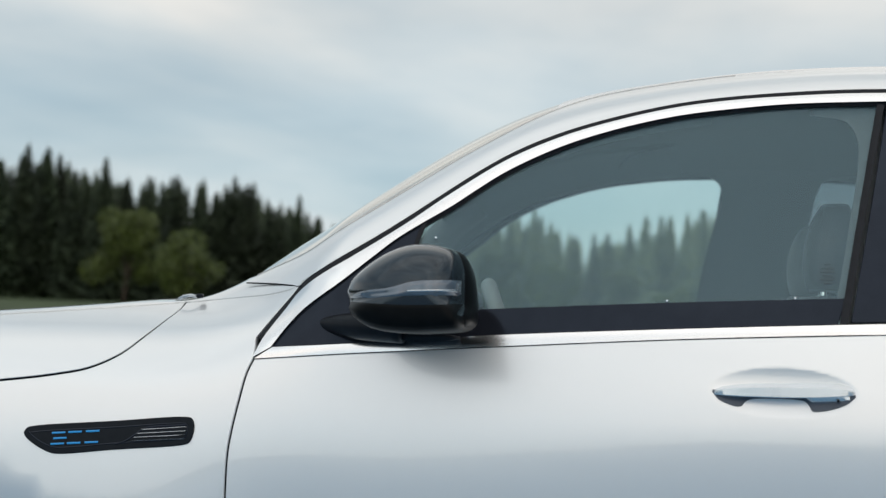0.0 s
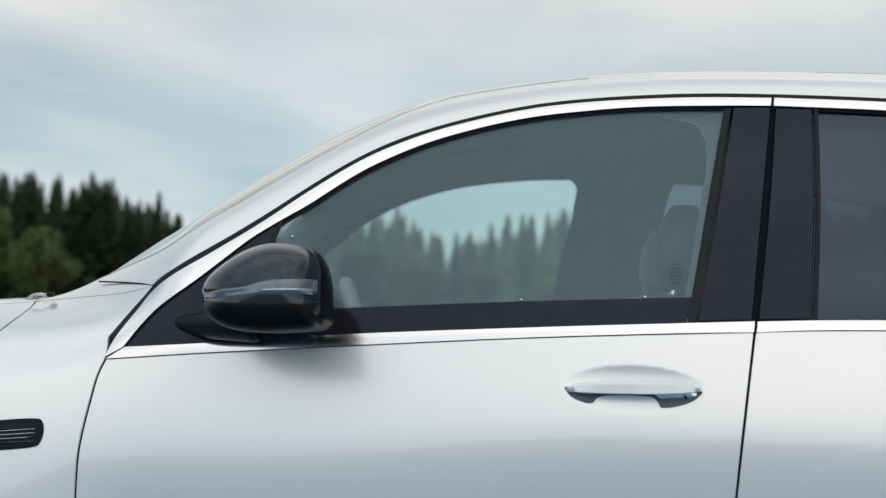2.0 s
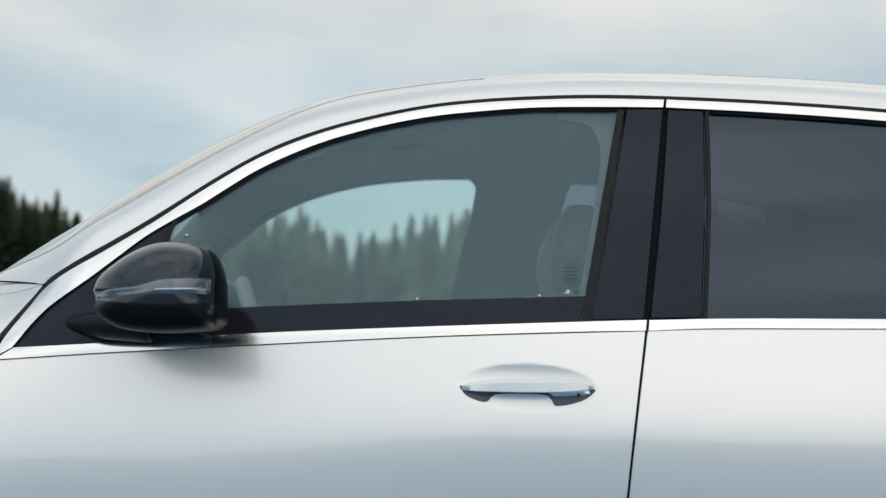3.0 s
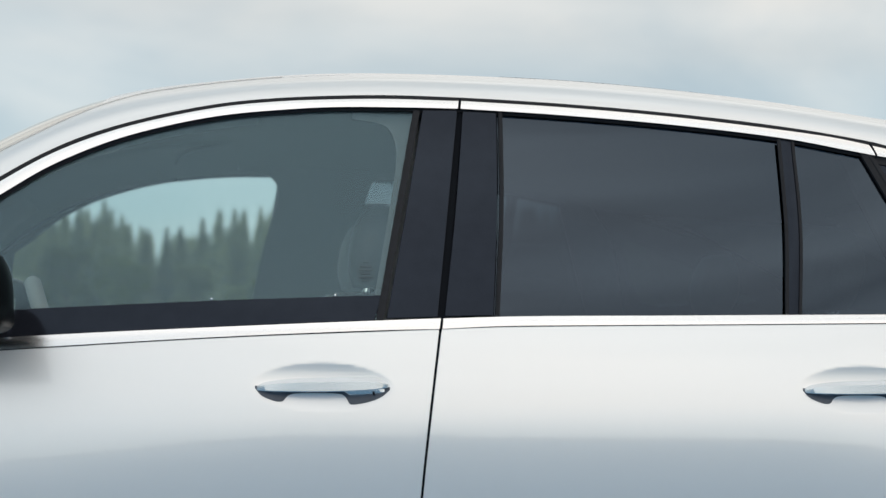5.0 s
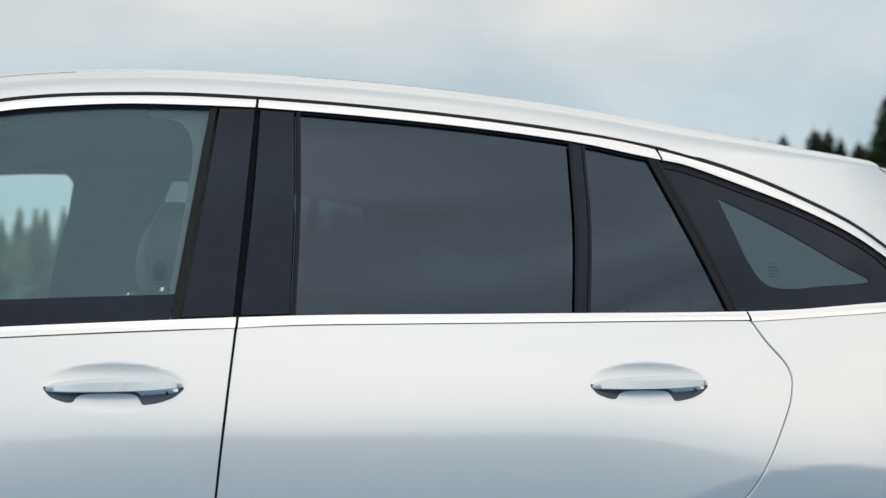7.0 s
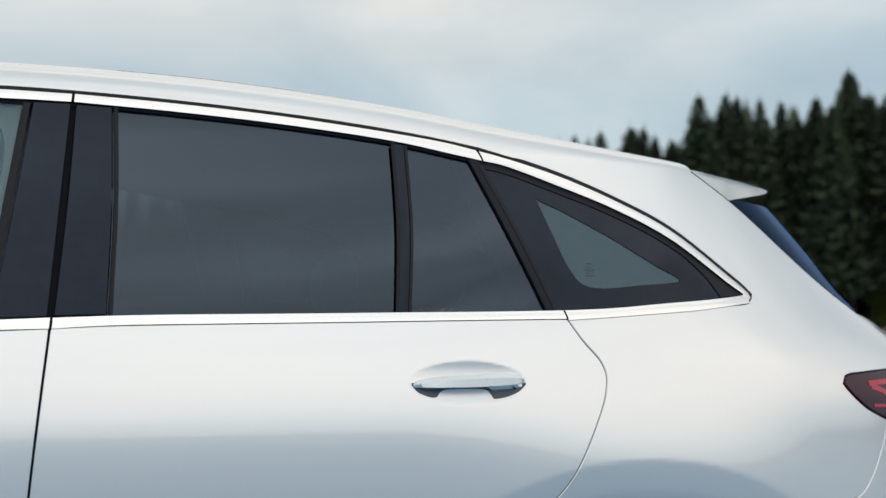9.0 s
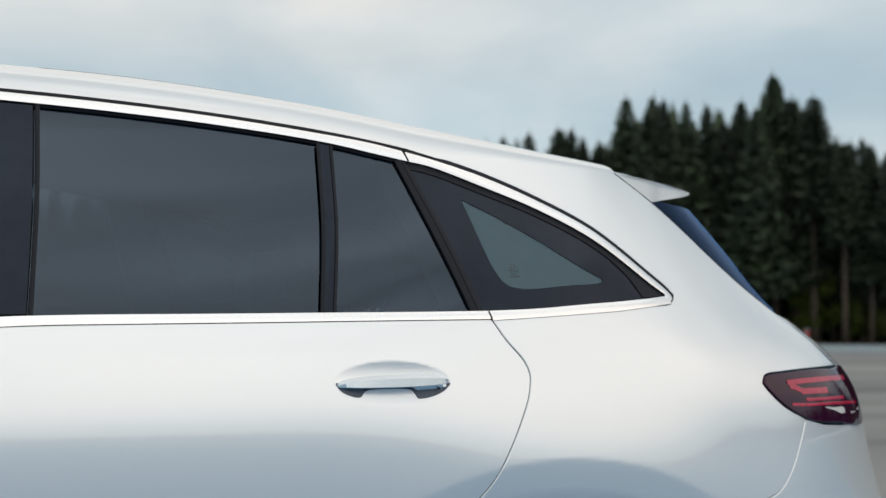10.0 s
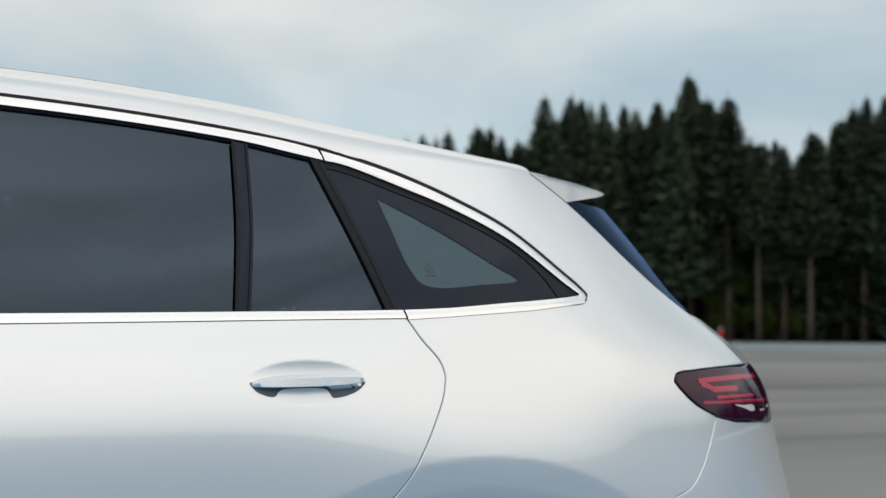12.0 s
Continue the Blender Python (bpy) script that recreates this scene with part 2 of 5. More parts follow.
def asphalt_material():
    """Pale worn asphalt with patches, fine grain and dark drawn-out tyre streaks."""
    m = bpy.data.materials.new("worn_pale_asphalt")
    m.use_nodes = True
    t = m.node_tree
    b = t.nodes["Principled BSDF"]
    b.inputs["Roughness"].default_value = 0.85
    tc = t.nodes.new("ShaderNodeTexCoord")
    big = t.nodes.new("ShaderNodeTexNoise")
    big.inputs["Scale"].default_value, big.inputs["Detail"].default_value = 0.12, 6.0
    fine = t.nodes.new("ShaderNodeTexNoise")
    fine.inputs["Scale"].default_value, fine.inputs["Detail"].default_value = 60.0, 3.0
    streak = t.nodes.new("ShaderNodeTexNoise")
    streak.inputs["Scale"].default_value, streak.inputs["Detail"].default_value = 1.0, 4.0
    mp = t.nodes.new("ShaderNodeMapping")
    mp.inputs["Rotation"].default_value = (0, 0, radians(-24))
    mp.inputs["Scale"].default_value = (0.018, 0.42, 1.0)
    t.links.new(tc.outputs["Object"], mp.inputs[0])
    t.links.new(mp.outputs[0], streak.inputs["Vector"])
    t.links.new(tc.outputs["Object"], big.inputs["Vector"])
    t.links.new(tc.outputs["Object"], fine.inputs["Vector"])
    r1 = t.nodes.new("ShaderNodeValToRGB")
    r1.color_ramp.elements[0].position, r1.color_ramp.elements[0].color = 0.3, (0.170, 0.174, 0.174, 1)
    r1.color_ramp.elements[1].position, r1.color_ramp.elements[1].color = 0.7, (0.264, 0.268, 0.266, 1)
    t.links.new(big.outputs[0], r1.inputs[0])
    r2 = t.nodes.new("ShaderNodeValToRGB")
    r2.color_ramp.elements[0].position, r2.color_ramp.elements[0].color = 0.36, (0.55, 0.55, 0.57, 1)
    r2.color_ramp.elements[1].position, r2.color_ramp.elements[1].color = 0.52, (1, 1, 1, 1)
    t.links.new(streak.outputs[0], r2.inputs[0])
    r3 = t.nodes.new("ShaderNodeValToRGB")
    r3.color_ramp.elements[0].color, r3.color_ramp.elements[1].color = (0.7, 0.7, 0.7, 1), (1.2, 1.2, 1.2, 1)
    t.links.new(fine.outputs[0], r3.inputs[0])
    last = r1.outputs[0]
    for r in (r2, r3):
        mx = t.nodes.new("ShaderNodeMix")
        mx.data_type, mx.blend_type = "RGBA", "MULTIPLY"
        mx.inputs[0].default_value = 1.0
        t.links.new(last, mx.inputs[6])
        t.links.new(r.outputs[0], mx.inputs[7])
        last = mx.outputs[2]
    t.links.new(last, b.inputs["Base Color"])
    bp = t.nodes.new("ShaderNodeBump")
    bp.inputs["Strength"].default_value = 0.3
    t.links.new(fine.outputs[0], bp.inputs["Height"])
    t.links.new(bp.outputs[0], b.inputs["Normal"])
    return m


ASPHALT = asphalt_material()


# ---------------------------------------------------------------- mesh helpers
def mesh(name, verts, faces, normals=None, smooth=True):
    me = bpy.data.meshes.new(name)
    me.from_pydata([tuple(map(float, v)) for v in verts], [], [tuple(map(int, f)) for f in faces])
    me.update()
    if smooth:
        me.polygons.foreach_set("use_smooth", [True] * len(me.polygons))
    if normals is not None:
        me.normals_split_custom_set_from_vertices([tuple(map(float, n)) for n in normals])
    return me


def part(name, me, mat, parent=None, label=""):
    """One mesh object under a thing or under a part of it."""
    if isinstance(me, bmesh.types.BMesh):
        bm, me = me, bpy.data.meshes.new(name)
        bm.normal_update()
        bm.to_mesh(me)
        bm.free()
        me.polygons.foreach_set("use_smooth", [True] * len(me.polygons))
    if not me.materials:
        me.materials.append(mat)
    ob = new(name, me)
    ob.parent = parent
    return tagged(ob, label)


def spline(knots):
    """Natural cubic through (x, y) knots, straight beyond the ends."""
    xs, ys = (np.array([k[i] for k in knots], float) for i in (0, 1))
    n = len(xs)
    h = np.diff(xs)
    d = np.diff(ys) / h
    A, b = np.eye(n), np.zeros(n)
    for i in range(1, n - 1):
        A[i, i - 1], A[i, i], A[i, i + 1], b[i] = h[i - 1], 2 * (h[i - 1] + h[i]), h[i], 6 * (d[i] - d[i - 1])
    m = np.linalg.solve(A, b)

    def f(x):
        x = np.asarray(x, float)
        i = np.clip(np.searchsorted(xs, x) - 1, 0, n - 2)
        t = x - xs[i]
        v = ys[i] + (d[i] - h[i] * (2 * m[i] + m[i + 1]) / 6) * t + m[i] / 2 * t ** 2 + (m[i + 1] - m[i]) / (6 * h[i]) * t ** 3
        low = ys[0] + (d[0] - h[0] * m[1] / 6) * (x - xs[0])
        high = ys[-1] + (d[-1] + h[-1] * m[-2] / 6) * (x - xs[-1])
        return np.where(x < xs[0], low, np.where(x > xs[-1], high, v))
    return f


def line(points, n=0, step=0.012):
    """A smooth open curve (Catmull-Rom) through 2D points."""
    p = [np.array(q, float) for q in points]
    if len(p) == 2:
        k = n or max(2, int(np.linalg.norm(p[1] - p[0]) / step) + 1)
        return [tuple(p[0] + (p[1] - p[0]) * i / (k - 1)) for i in range(k)]
    p = [2 * p[0] - p[1]] + p + [2 * p[-1] - p[-2]]
    out = []
    for a, b, c, e in zip(p, p[1:], p[2:], p[3:]):
        k = max(2, int(np.linalg.norm(c - b) / step) + 1)
        t1 = max(1e-6, np.linalg.norm(b - a) ** 0.5)
        t2 = t1 + max(1e-6, np.linalg.norm(c - b) ** 0.5)
        t3 = t2 + max(1e-6, np.linalg.norm(e - c) ** 0.5)
        for i in range(k):
            t = t1 + (t2 - t1) * i / k
            a1 = a * (t1 - t) / t1 + b * t / t1
            a2 = b * (t2 - t) / (t2 - t1) + c * (t - t1) / (t2 - t1)
            a3 = c * (t3 - t) / (t3 - t2) + e * (t - t2) / (t3 - t2)
            b1 = a1 * (t2 - t) / t2 + a2 * t / t2
            b2 = a2 * (t3 - t) / (t3 - t1) + a3 * (t - t1) / (t3 - t1)
            out.append(tuple(b1 * (t2 - t) / (t2 - t1) + b2 * (t - t1) / (t2 - t1)))
    out.append(tuple(p[-2]))
    return resample(out, n) if n else out


def resample(pts, n):
    p = np.array(pts, float)
    d = np.concatenate([[0], np.cumsum(np.linalg.norm(np.diff(p, axis=0), axis=1))])
    at = np.linspace(0, d[-1], n)
    return [tuple(np.interp(a, d, p[:, k]) for k in range(p.shape[1])) for a in at]


def area(p):
    p = np.array(p)
    return 0.5 * float(np.sum(p[:, 0] * np.roll(p[:, 1], -1) - np.roll(p[:, 0], -1) * p[:, 1]))


def shifted(p, d, closed=True):
    """The outline moved by d to its left (inwards, when it runs counterclockwise)."""
    p = np.array(p, float)
    if closed:
        before, after = np.roll(p, 1, 0), np.roll(p, -1, 0)
    else:
        before, after = np.vstack([2 * p[:1] - p[1:2], p[:-1]]), np.vstack([p[1:], 2 * p[-1:] - p[-2:-1]])
    e1, e2 = p - before, after - p
    e1 /= np.maximum(1e-9, np.linalg.norm(e1, axis=1))[:, None]
    e2 /= np.maximum(1e-9, np.linalg.norm(e2, axis=1))[:, None]
    n1, n2 = np.stack([-e1[:, 1], e1[:, 0]], 1), np.stack([-e2[:, 1], e2[:, 0]], 1)
    n = n1 + n2
    n /= np.maximum(0.5, np.sum(n * n, 1) / 2)[:, None]
    return p + n * d, n


def tidy(p, eps=0.0015):
    out = []
    for q in p:
        if not out or math.dist(q, out[-1]) > eps:
            out.append(q)
    while len(out) > 3 and math.dist(out[0], out[-1]) <= eps:
        out.pop()
    return out


def inside(q, poly):
    """Which of the points q lie in the polygon."""
    q, p = np.asarray(q), np.asarray(poly)
    hit = np.zeros(len(q), bool)
    for (x1, y1), (x2, y2) in zip(p, np.roll(p, -1, 0)):
        if y1 != y2:
            c = (y1 > q[:, 1]) != (y2 > q[:, 1])
            hit ^= c & (q[:, 0] < (x2 - x1) * (q[:, 1] - y1) / (y2 - y1) + x1)
    return hit


# ---------------------------------------------------------------- the body's form
# x runs to the tail, y from the middle line, z up
DOOR = spline([(.25, .84), (.45, .918), (.62, .952), (.70, .961), (.80, .9683), (.87, .970), (.90, .969), (.95, .9620), (1.0, .949), (1.04, .936), (1.075, .9225), (1.12, .903), (1.25, .844), (1.36, .791), (1.48, .730), (1.60, .659)])
FRONT = spline([(.25, .90), (.45, .980), (.62, .984), (.70, .981), (.78, .974), (.84, .966), (.90, .953), (.95, .935), (.98, .915), (1.02, .87), (1.05, .805), (1.08, .70)])
TAIL = spline([(.25, 2.94), (.5, 2.925), (.60, 2.893), (.69, 2.861), (.74, 2.840), (.795, 2.819), (.87, 2.798), (.98, 2.745), (1.05, 2.665), (1.12, 2.56), (1.2, 2.475), (1.3, 2.385), (1.38, 2.31), (1.52, 2.16)])
NOSE = spline([(.25, -2.02), (.5, -2.09), (.7, -2.10), (.85, -2.06), (.95, -1.98), (1.05, -1.80), (1.15, -1.60)])
RAIL = spline([(-2.1, .90), (-1.6, .99), (-1.1, 1.045), (-.8, 1.075), (-.6, 1.095), (-.52, 1.100), (-.47, 1.107), (-.434, 1.118), (-.405, 1.134), (-.341, 1.174),
               (-.256, 1.232), (-.177, 1.292), (-.085, 1.355), (.011, 1.400), (.108, 1.431), (.206, 1.454), (.302, 1.467), (.398, 1.4745),
               (.492, 1.4785), (.60, 1.4785), (.80, 1.472), (1.006, 1.459), (1.21, 1.4385), (1.32, 1.4225), (1.43, 1.405), (1.6, 1.400),
               (1.75, 1.402), (1.9, 1.405), (2.0, 1.40), (2.3, 1.36)])
CROWN = spline([(-2.1, .93), (-1.6, 1.036), (-1.1, 1.074), (-.86, 1.100), (-.78, 1.104), (-.715, 1.107), (-.66, 1.162), (-.60, 1.230), (-.5, 1.293), (-.42, 1.334), (-.35, 1.379),
                (-.27, 1.434), (-.15, 1.498), (.05, 1.557), (.18, 1.572), (.3, 1.586), (.6, 1.5975), (.9, 1.593), (1.2, 1.570), (1.5, 1.533), (1.8, 1.481), (2.0, 1.455), (2.2, 1.44)])
ARCH_FRONT, ARCH_REAR = (-1.215, 0.377), (1.627, 0.377)
HANDLES = ((0.390, 0.965), (1.288, 0.972))


def ease(a, b, x):
    u = np.clip((x - a) / (b - a), 0, 1)
    return u * u * (3 - 2 * u)


def ramp_up(d, soft=0.006):
    return 0.5 * (d + np.sqrt(d * d + soft * soft))


def half_width(x, z, cups=True):
    """Half the body's width at x and height z."""
    x, z = np.asarray(x, float), np.asarray(z, float)
    k = ease(-.75, -.35, x)
    haunch = .10 * ease(1.10, 1.70, x) * (1 - ease(2.20, 2.45, x)) * (1 - ease(.72, 1.22 - .27 * ease(1.75, 2.1, x), z))       # the widest line sinks towards both wheels
    haunch = haunch + .09 * (1 - ease(-.30, .50, x)) * (1 - ease(.72, 1.15, z))
    w = FRONT(z - ramp_up(z - 1.115, .035)) * (1 - k) + DOOR(z + haunch) * k
    u = np.clip((x - 1.3) / (TAIL(z) - 1.3), 0, .9999)
    w = w * (1 - u ** 2.4) ** (1 / 2.6)
    u = np.clip((-1.3 - x) / (-1.3 - NOSE(np.minimum(z, 1.1))), 0, .9999)
    w = w * (1 - u ** 2.6) ** (1 / 2.4)
    for cx, cz in (ARCH_FRONT, ARCH_REAR):
        r = np.hypot((x - cx) / 1.29, z - cz)
        w = w - 0.17 * ramp_up(.453 - r, .0025) - 0.12 * ramp_up(.398 - r, .003)
    if cups:
        for cx, cz in HANDLES:
            r = np.sqrt(((x - cx) / .1135) ** 2 + ((z - cz) / .0395) ** 2)
            bowl = ramp_up(1 - r * r, .03)
            w = w - (.0048 + .0032 * ease(-.004, .010, z - cz)) * bowl
    return w


def skin(x, z, side=-1, off=0.0):
    return np.stack([np.asarray(x, float), side * (half_width(x, z) + off), np.asarray(z, float)], -1)


def skin_normal(x, z, side=-1):
    e = .0015
    wx = np.clip((half_width(x + e, z) - half_width(x - e, z)) / (2 * e), -30, 30)
    wz = np.clip((half_width(x, z + e) - half_width(x, z - e)) / (2 * e), -30, 30)
    n = np.stack([-wx, np.full_like(wx, side), -wz], -1)
    return n / np.linalg.norm(n, axis=-1)[..., None]


def skin_panel(name, outline, mat, parent, off=0.0, side=-1, gap=0.0016, depth=0.016, step=0.035, fine=(), tail=False, label="", rim=0.0013):
    """A sheet panel that lies on the body's form: an outline in x and z, with rounded, turned-in edges."""
    o = tidy(outline)
    if area(o) < 0:
        o = o[::-1]
    edge, out_n = shifted(o, gap)
    core, _ = shifted(edge, rim)
    lo, hi = core.min(0), core.max(0)
    pts = []
    for x0, x1, z0, z1, s in ((lo[0], hi[0], lo[1], hi[1], step), *fine):
        gx, gz = np.meshgrid(np.arange(x0 + s / 2, x1, s), np.arange(z0 + s / 2, z1, s))
        gx[1::2] += s / 2
        q = np.stack([gx.ravel(), gz.ravel()], 1)
        q = q[inside(q, core)] if len(q) else q
        if len(q):
            near = np.full(len(q), 9.0)
            for c in core:
                near = np.minimum(near, np.hypot(*(q - c).T))
            pts.append(q[near > s * .45])
    if tail:
        gu, gz = np.meshgrid(1 - np.linspace(.02, 1, 40) ** 2 * .45, np.arange(lo[1], hi[1], .02))
        end = TAIL(gz)
        q = np.stack([(1.3 + (end - 1.3) * gu).ravel(), gz.ravel()], 1)
        q = q[inside(q, core)]
        near = np.full(len(q), 9.0)
        for c in core:
            near = np.minimum(near, np.hypot(*(q - c).T))
        pts.append(q[near > .006])
    n = len(core)
    every = np.vstack([core, *pts])
    v2, _, tris, _, _, _ = geometry.delaunay_2d_cdt([Vector(q) for q in every], [], [list(range(n))], 1, 1e-6)
    v2 = np.array([tuple(v) for v in v2])
    verts, normals = list(skin(v2[:, 0], v2[:, 1], side, off)), list(skin_normal(v2[:, 0], v2[:, 1], side))
    faces = [tuple(f) if side < 0 else tuple(f)[::-1] for f in tris]
    # turned-in edge
    en = skin_normal(edge[:, 0], edge[:, 1], side)
    outward = np.stack([-out_n[:, 0], np.zeros(n), -out_n[:, 1]], 1)
    outward /= np.maximum(1e-6, np.linalg.norm(outward, axis=1))[:, None]
    rings = [(core, off, skin_normal(core[:, 0], core[:, 1], side)),
             (edge, off - rim * .9, en + 1.3 * outward), (edge, off - depth, outward)]
    base = len(verts)
    for ring, o_, nn in rings:
        verts += list(skin(ring[:, 0], ring[:, 1], side, o_))
        normals += list(nn / np.linalg.norm(nn, axis=1)[:, None])
    for k in range(2):
        for i in range(n):
            j = (i + 1) % n
            f = (base + k * n + j, base + k * n + i, base + (k + 1) * n + i, base + (k + 1) * n + j)
            faces.append(f if side < 0 else f[::-1])
    return part(name, mesh(name, verts, faces, normals), mat, parent, label)


def strip(name, outer, inner, mat, parent, off=0.0, bulge=0.003, side=-1, closed=False, drop=0.012, rows=5, label="", n=0):
    """A moulded strip on the body's form between two outlines."""
    n = n or max(len(outer), len(inner), 8)
    a, b = np.array(resample(outer, n)), np.array(resample(inner, n))
    cs = [0.0] + list(np.linspace(0, 1, rows)) + [1.0]
    verts = []
    for k, c in enumerate(cs):
        q = a + (b - a) * c
        end = k in (0, len(cs) - 1)
        o = off - drop if end else off + bulge * math.sqrt(max(0.0, math.sin(math.pi * min(max(c, .02), .98))))
        verts += list(skin(q[:, 0], q[:, 1], side, o))
    faces = []
    m = len(cs)
    turn = area(list(map(tuple, a)) + list(map(tuple, b[::-1]))) > 0
    for k in range(m - 1):
        for i in range(n if closed else n - 1):
            j = (i + 1) % n
            f = (k * n + i, k * n + j, (k + 1) * n + j, (k + 1) * n + i)
            faces.append(f if turn == (side < 0) else f[::-1])
    me = mesh(name, verts, faces)
    me.set_sharp_from_angle(angle=radians(40))
    return part(name, me, mat, parent, label)


def band(name, path, width, mat, parent, off=-.014, side=-1, label="", bulge=0.0, drop=0.002):
    a, _ = shifted(path, width / 2, closed=False)
    b, _ = shifted(path, -width / 2, closed=False)
    return strip(name, list(map(tuple, a)), list(map(tuple, b)), mat, parent, off, bulge, side, drop=drop, rows=3, label=label)


def top_form(x, s, inset=0.0):
    """The body above the rail: s runs from the rail (0) to the middle line (1). Gives half-width and height."""
    zr = RAIL(x)
    wr = half_width(x, zr, False)
    slope = (half_width(x, zr + .003, False) - half_width(x, zr - .003, False)) / .006
    zc = CROWN(x)
    h = np.maximum(zc - zr, .004)
    a, b, c, d = (1 - s) ** 3, 3 * s * (1 - s) ** 2, 3 * s * s * (1 - s), s ** 3
    w = a * wr + b * (wr + slope * h * .6) + c * wr * .55
    z = a * zr + b * (zr + h * .6) + (c + d) * zc
    return w * (1 - inset), z - inset


def top_panel(name, xs, s0, s1, mat, parent, n=24, both=True, side=-1, inset=0.0, label="", thick=0.012, off=0.0):
    """A sheet of the body above the rail, from s0(x) to s1(x); over both sides when it meets the middle."""
    xs = np.asarray(xs, float)
    us = np.linspace(0, 1, n)
    S = np.array([[s0(x) + (s1(x) - s0(x)) * u for u in us] for x in xs])
    X = np.broadcast_to(xs[:, None], S.shape)

    def place(X, S):
        w, z = top_form(X, S, inset)
        return np.stack([X, side * w, z + off], -1)
    e = .002
    P = place(X, S)
    du = place(X, np.clip(S + e, 0, 1)) - place(X, np.clip(S - e, 0, 1))
    dx = place(X + e, S) - place(X - e, S)
    N = np.cross(dx, du) * (1 if side < 0 else -1)
    N /= np.maximum(1e-12, np.linalg.norm(N, axis=-1))[..., None]
    N = np.where((N[..., 2:] < 0) & (S[..., None] > .5), -N, N)
    if both:
        Q, M = P[:, ::-1][:, 1:] * (1, -1, 1), N[:, ::-1][:, 1:] * (1, -1, 1)
        P, N = np.concatenate([P, Q], 1), np.concatenate([N, M], 1)
    r, c = P.shape[:2]
    verts, normals = list(P.reshape(-1, 3)), list(N.reshape(-1, 3))
    faces = [(i * c + j, (i + 1) * c + j, (i + 1) * c + j + 1, i * c + j + 1) for i in range(r - 1) for j in range(c - 1)]
    if side > 0:
        faces = [f[::-1] for f in faces]
    if thick:
        ring = [(0, j) for j in range(c)] + [(i, c - 1) for i in range(1, r)] + [(r - 1, j) for j in range(c - 2, -1, -1)] + [(i, 0) for i in range(r - 2, 0, -1)]
        b0 = len(verts)
        for i, j in ring:
            verts.append(P[i, j])
            normals.append(N[i, j])
        b1 = len(verts)
        for i, j in ring:
            verts.append(P[i, j] - N[i, j] * thick)
            normals.append(N[i, j])
        m = len(ring)
        faces += [(b0 + k, b0 + (k + 1) % m, b1 + (k + 1) % m, b1 + k) for k in range(m)]
    return part(name, mesh(name, verts, faces, normals), mat, parent, label)


def loft(rings, cap=True):
    """Vertices and faces of a closed tube through rings of equal length."""
    n = len(rings[0])
    verts = [p for r in rings for p in r]
    faces = [(k * n + i, k * n + (i + 1) % n, (k + 1) * n + (i + 1) % n, (k + 1) * n + i) for k in range(len(rings) - 1) for i in range(n)]
    if cap:
        faces += [tuple(range(n))[::-1], tuple(range((len(rings) - 1) * n, len(rings) * n))]
    return verts, faces


def solid(name, verts, faces, sharp=0):
    """A closed mesh with its faces turned outwards."""
    me = mesh(name, verts, faces)
    bm = bmesh.new()
    bm.from_mesh(me)
    bmesh.ops.recalc_face_normals(bm, faces=bm.faces)
    bm.to_mesh(me)
    bm.free()
    if sharp:
        me.set_sharp_from_angle(angle=radians(sharp))
    return me


def rounded_ring(centre, ru, rv, u, v, power=2.5, n=24):
    out = []
    for i in range(n):
        a = 2 * math.pi * i / n
        c, s = math.cos(a), math.sin(a)
        out.append(Vector(centre) + Vector(u) * (ru * math.copysign(abs(c) ** (2 / power), c)) + Vector(v) * (rv * math.copysign(abs(s) ** (2 / power), s)))
    return out


def rounded_box(size, at=(0, 0, 0), r=0.03, turn=None, segments=3):
    bm = bmesh.new()
    bmesh.ops.create_cube(bm, size=1.0)
    bmesh.ops.scale(bm, vec=size, verts=bm.verts)
    bmesh.ops.bevel(bm, geom=list(bm.edges), offset=r, segments=segments, profile=0.5, affect="EDGES")
    if turn is not None:
        bm.transform(turn)
    bmesh.ops.translate(bm, vec=at, verts=bm.verts)
    return bm


def tube(path, radius, n=12, closed=False):
    """A round bar along 3D points."""
    p = [Vector(q) for q in path]
    rings = []
    for i, q in enumerate(p):
        a = p[i - 1] if (i or closed) else p[0]
        b = p[(i + 1) % len(p)] if (i + 1 < len(p) or closed) else p[-1]
        d = (b - a).normalized()
        u = d.orthogonal().normalized() if i == 0 else (rings_u - d * rings_u.dot(d)).normalized()
        rings_u = u
        v = d.cross(u)
        rings.append([q + (u * math.cos(2 * math.pi * k / n) + v * math.sin(2 * math.pi * k / n)) * radius for k in range(n)])
    if closed:
        rings.append(rings[0])
    verts, faces = loft(rings, not closed)
    return mesh("tube", verts, faces)


# ---------------------------------------------------------------- ground
def rise(x, y):
    """Height of the ground: level round the car, climbing gently to the woods."""
    r = np.hypot(x, y)
    az = np.degrees(np.arctan2(x, np.maximum(y, 1e-3) if np.isscalar(y) else y))
    high = 2.6 + (0.75 - 2.6) * ease(-24, 20, az)
    return high * ease(18, 105, r)


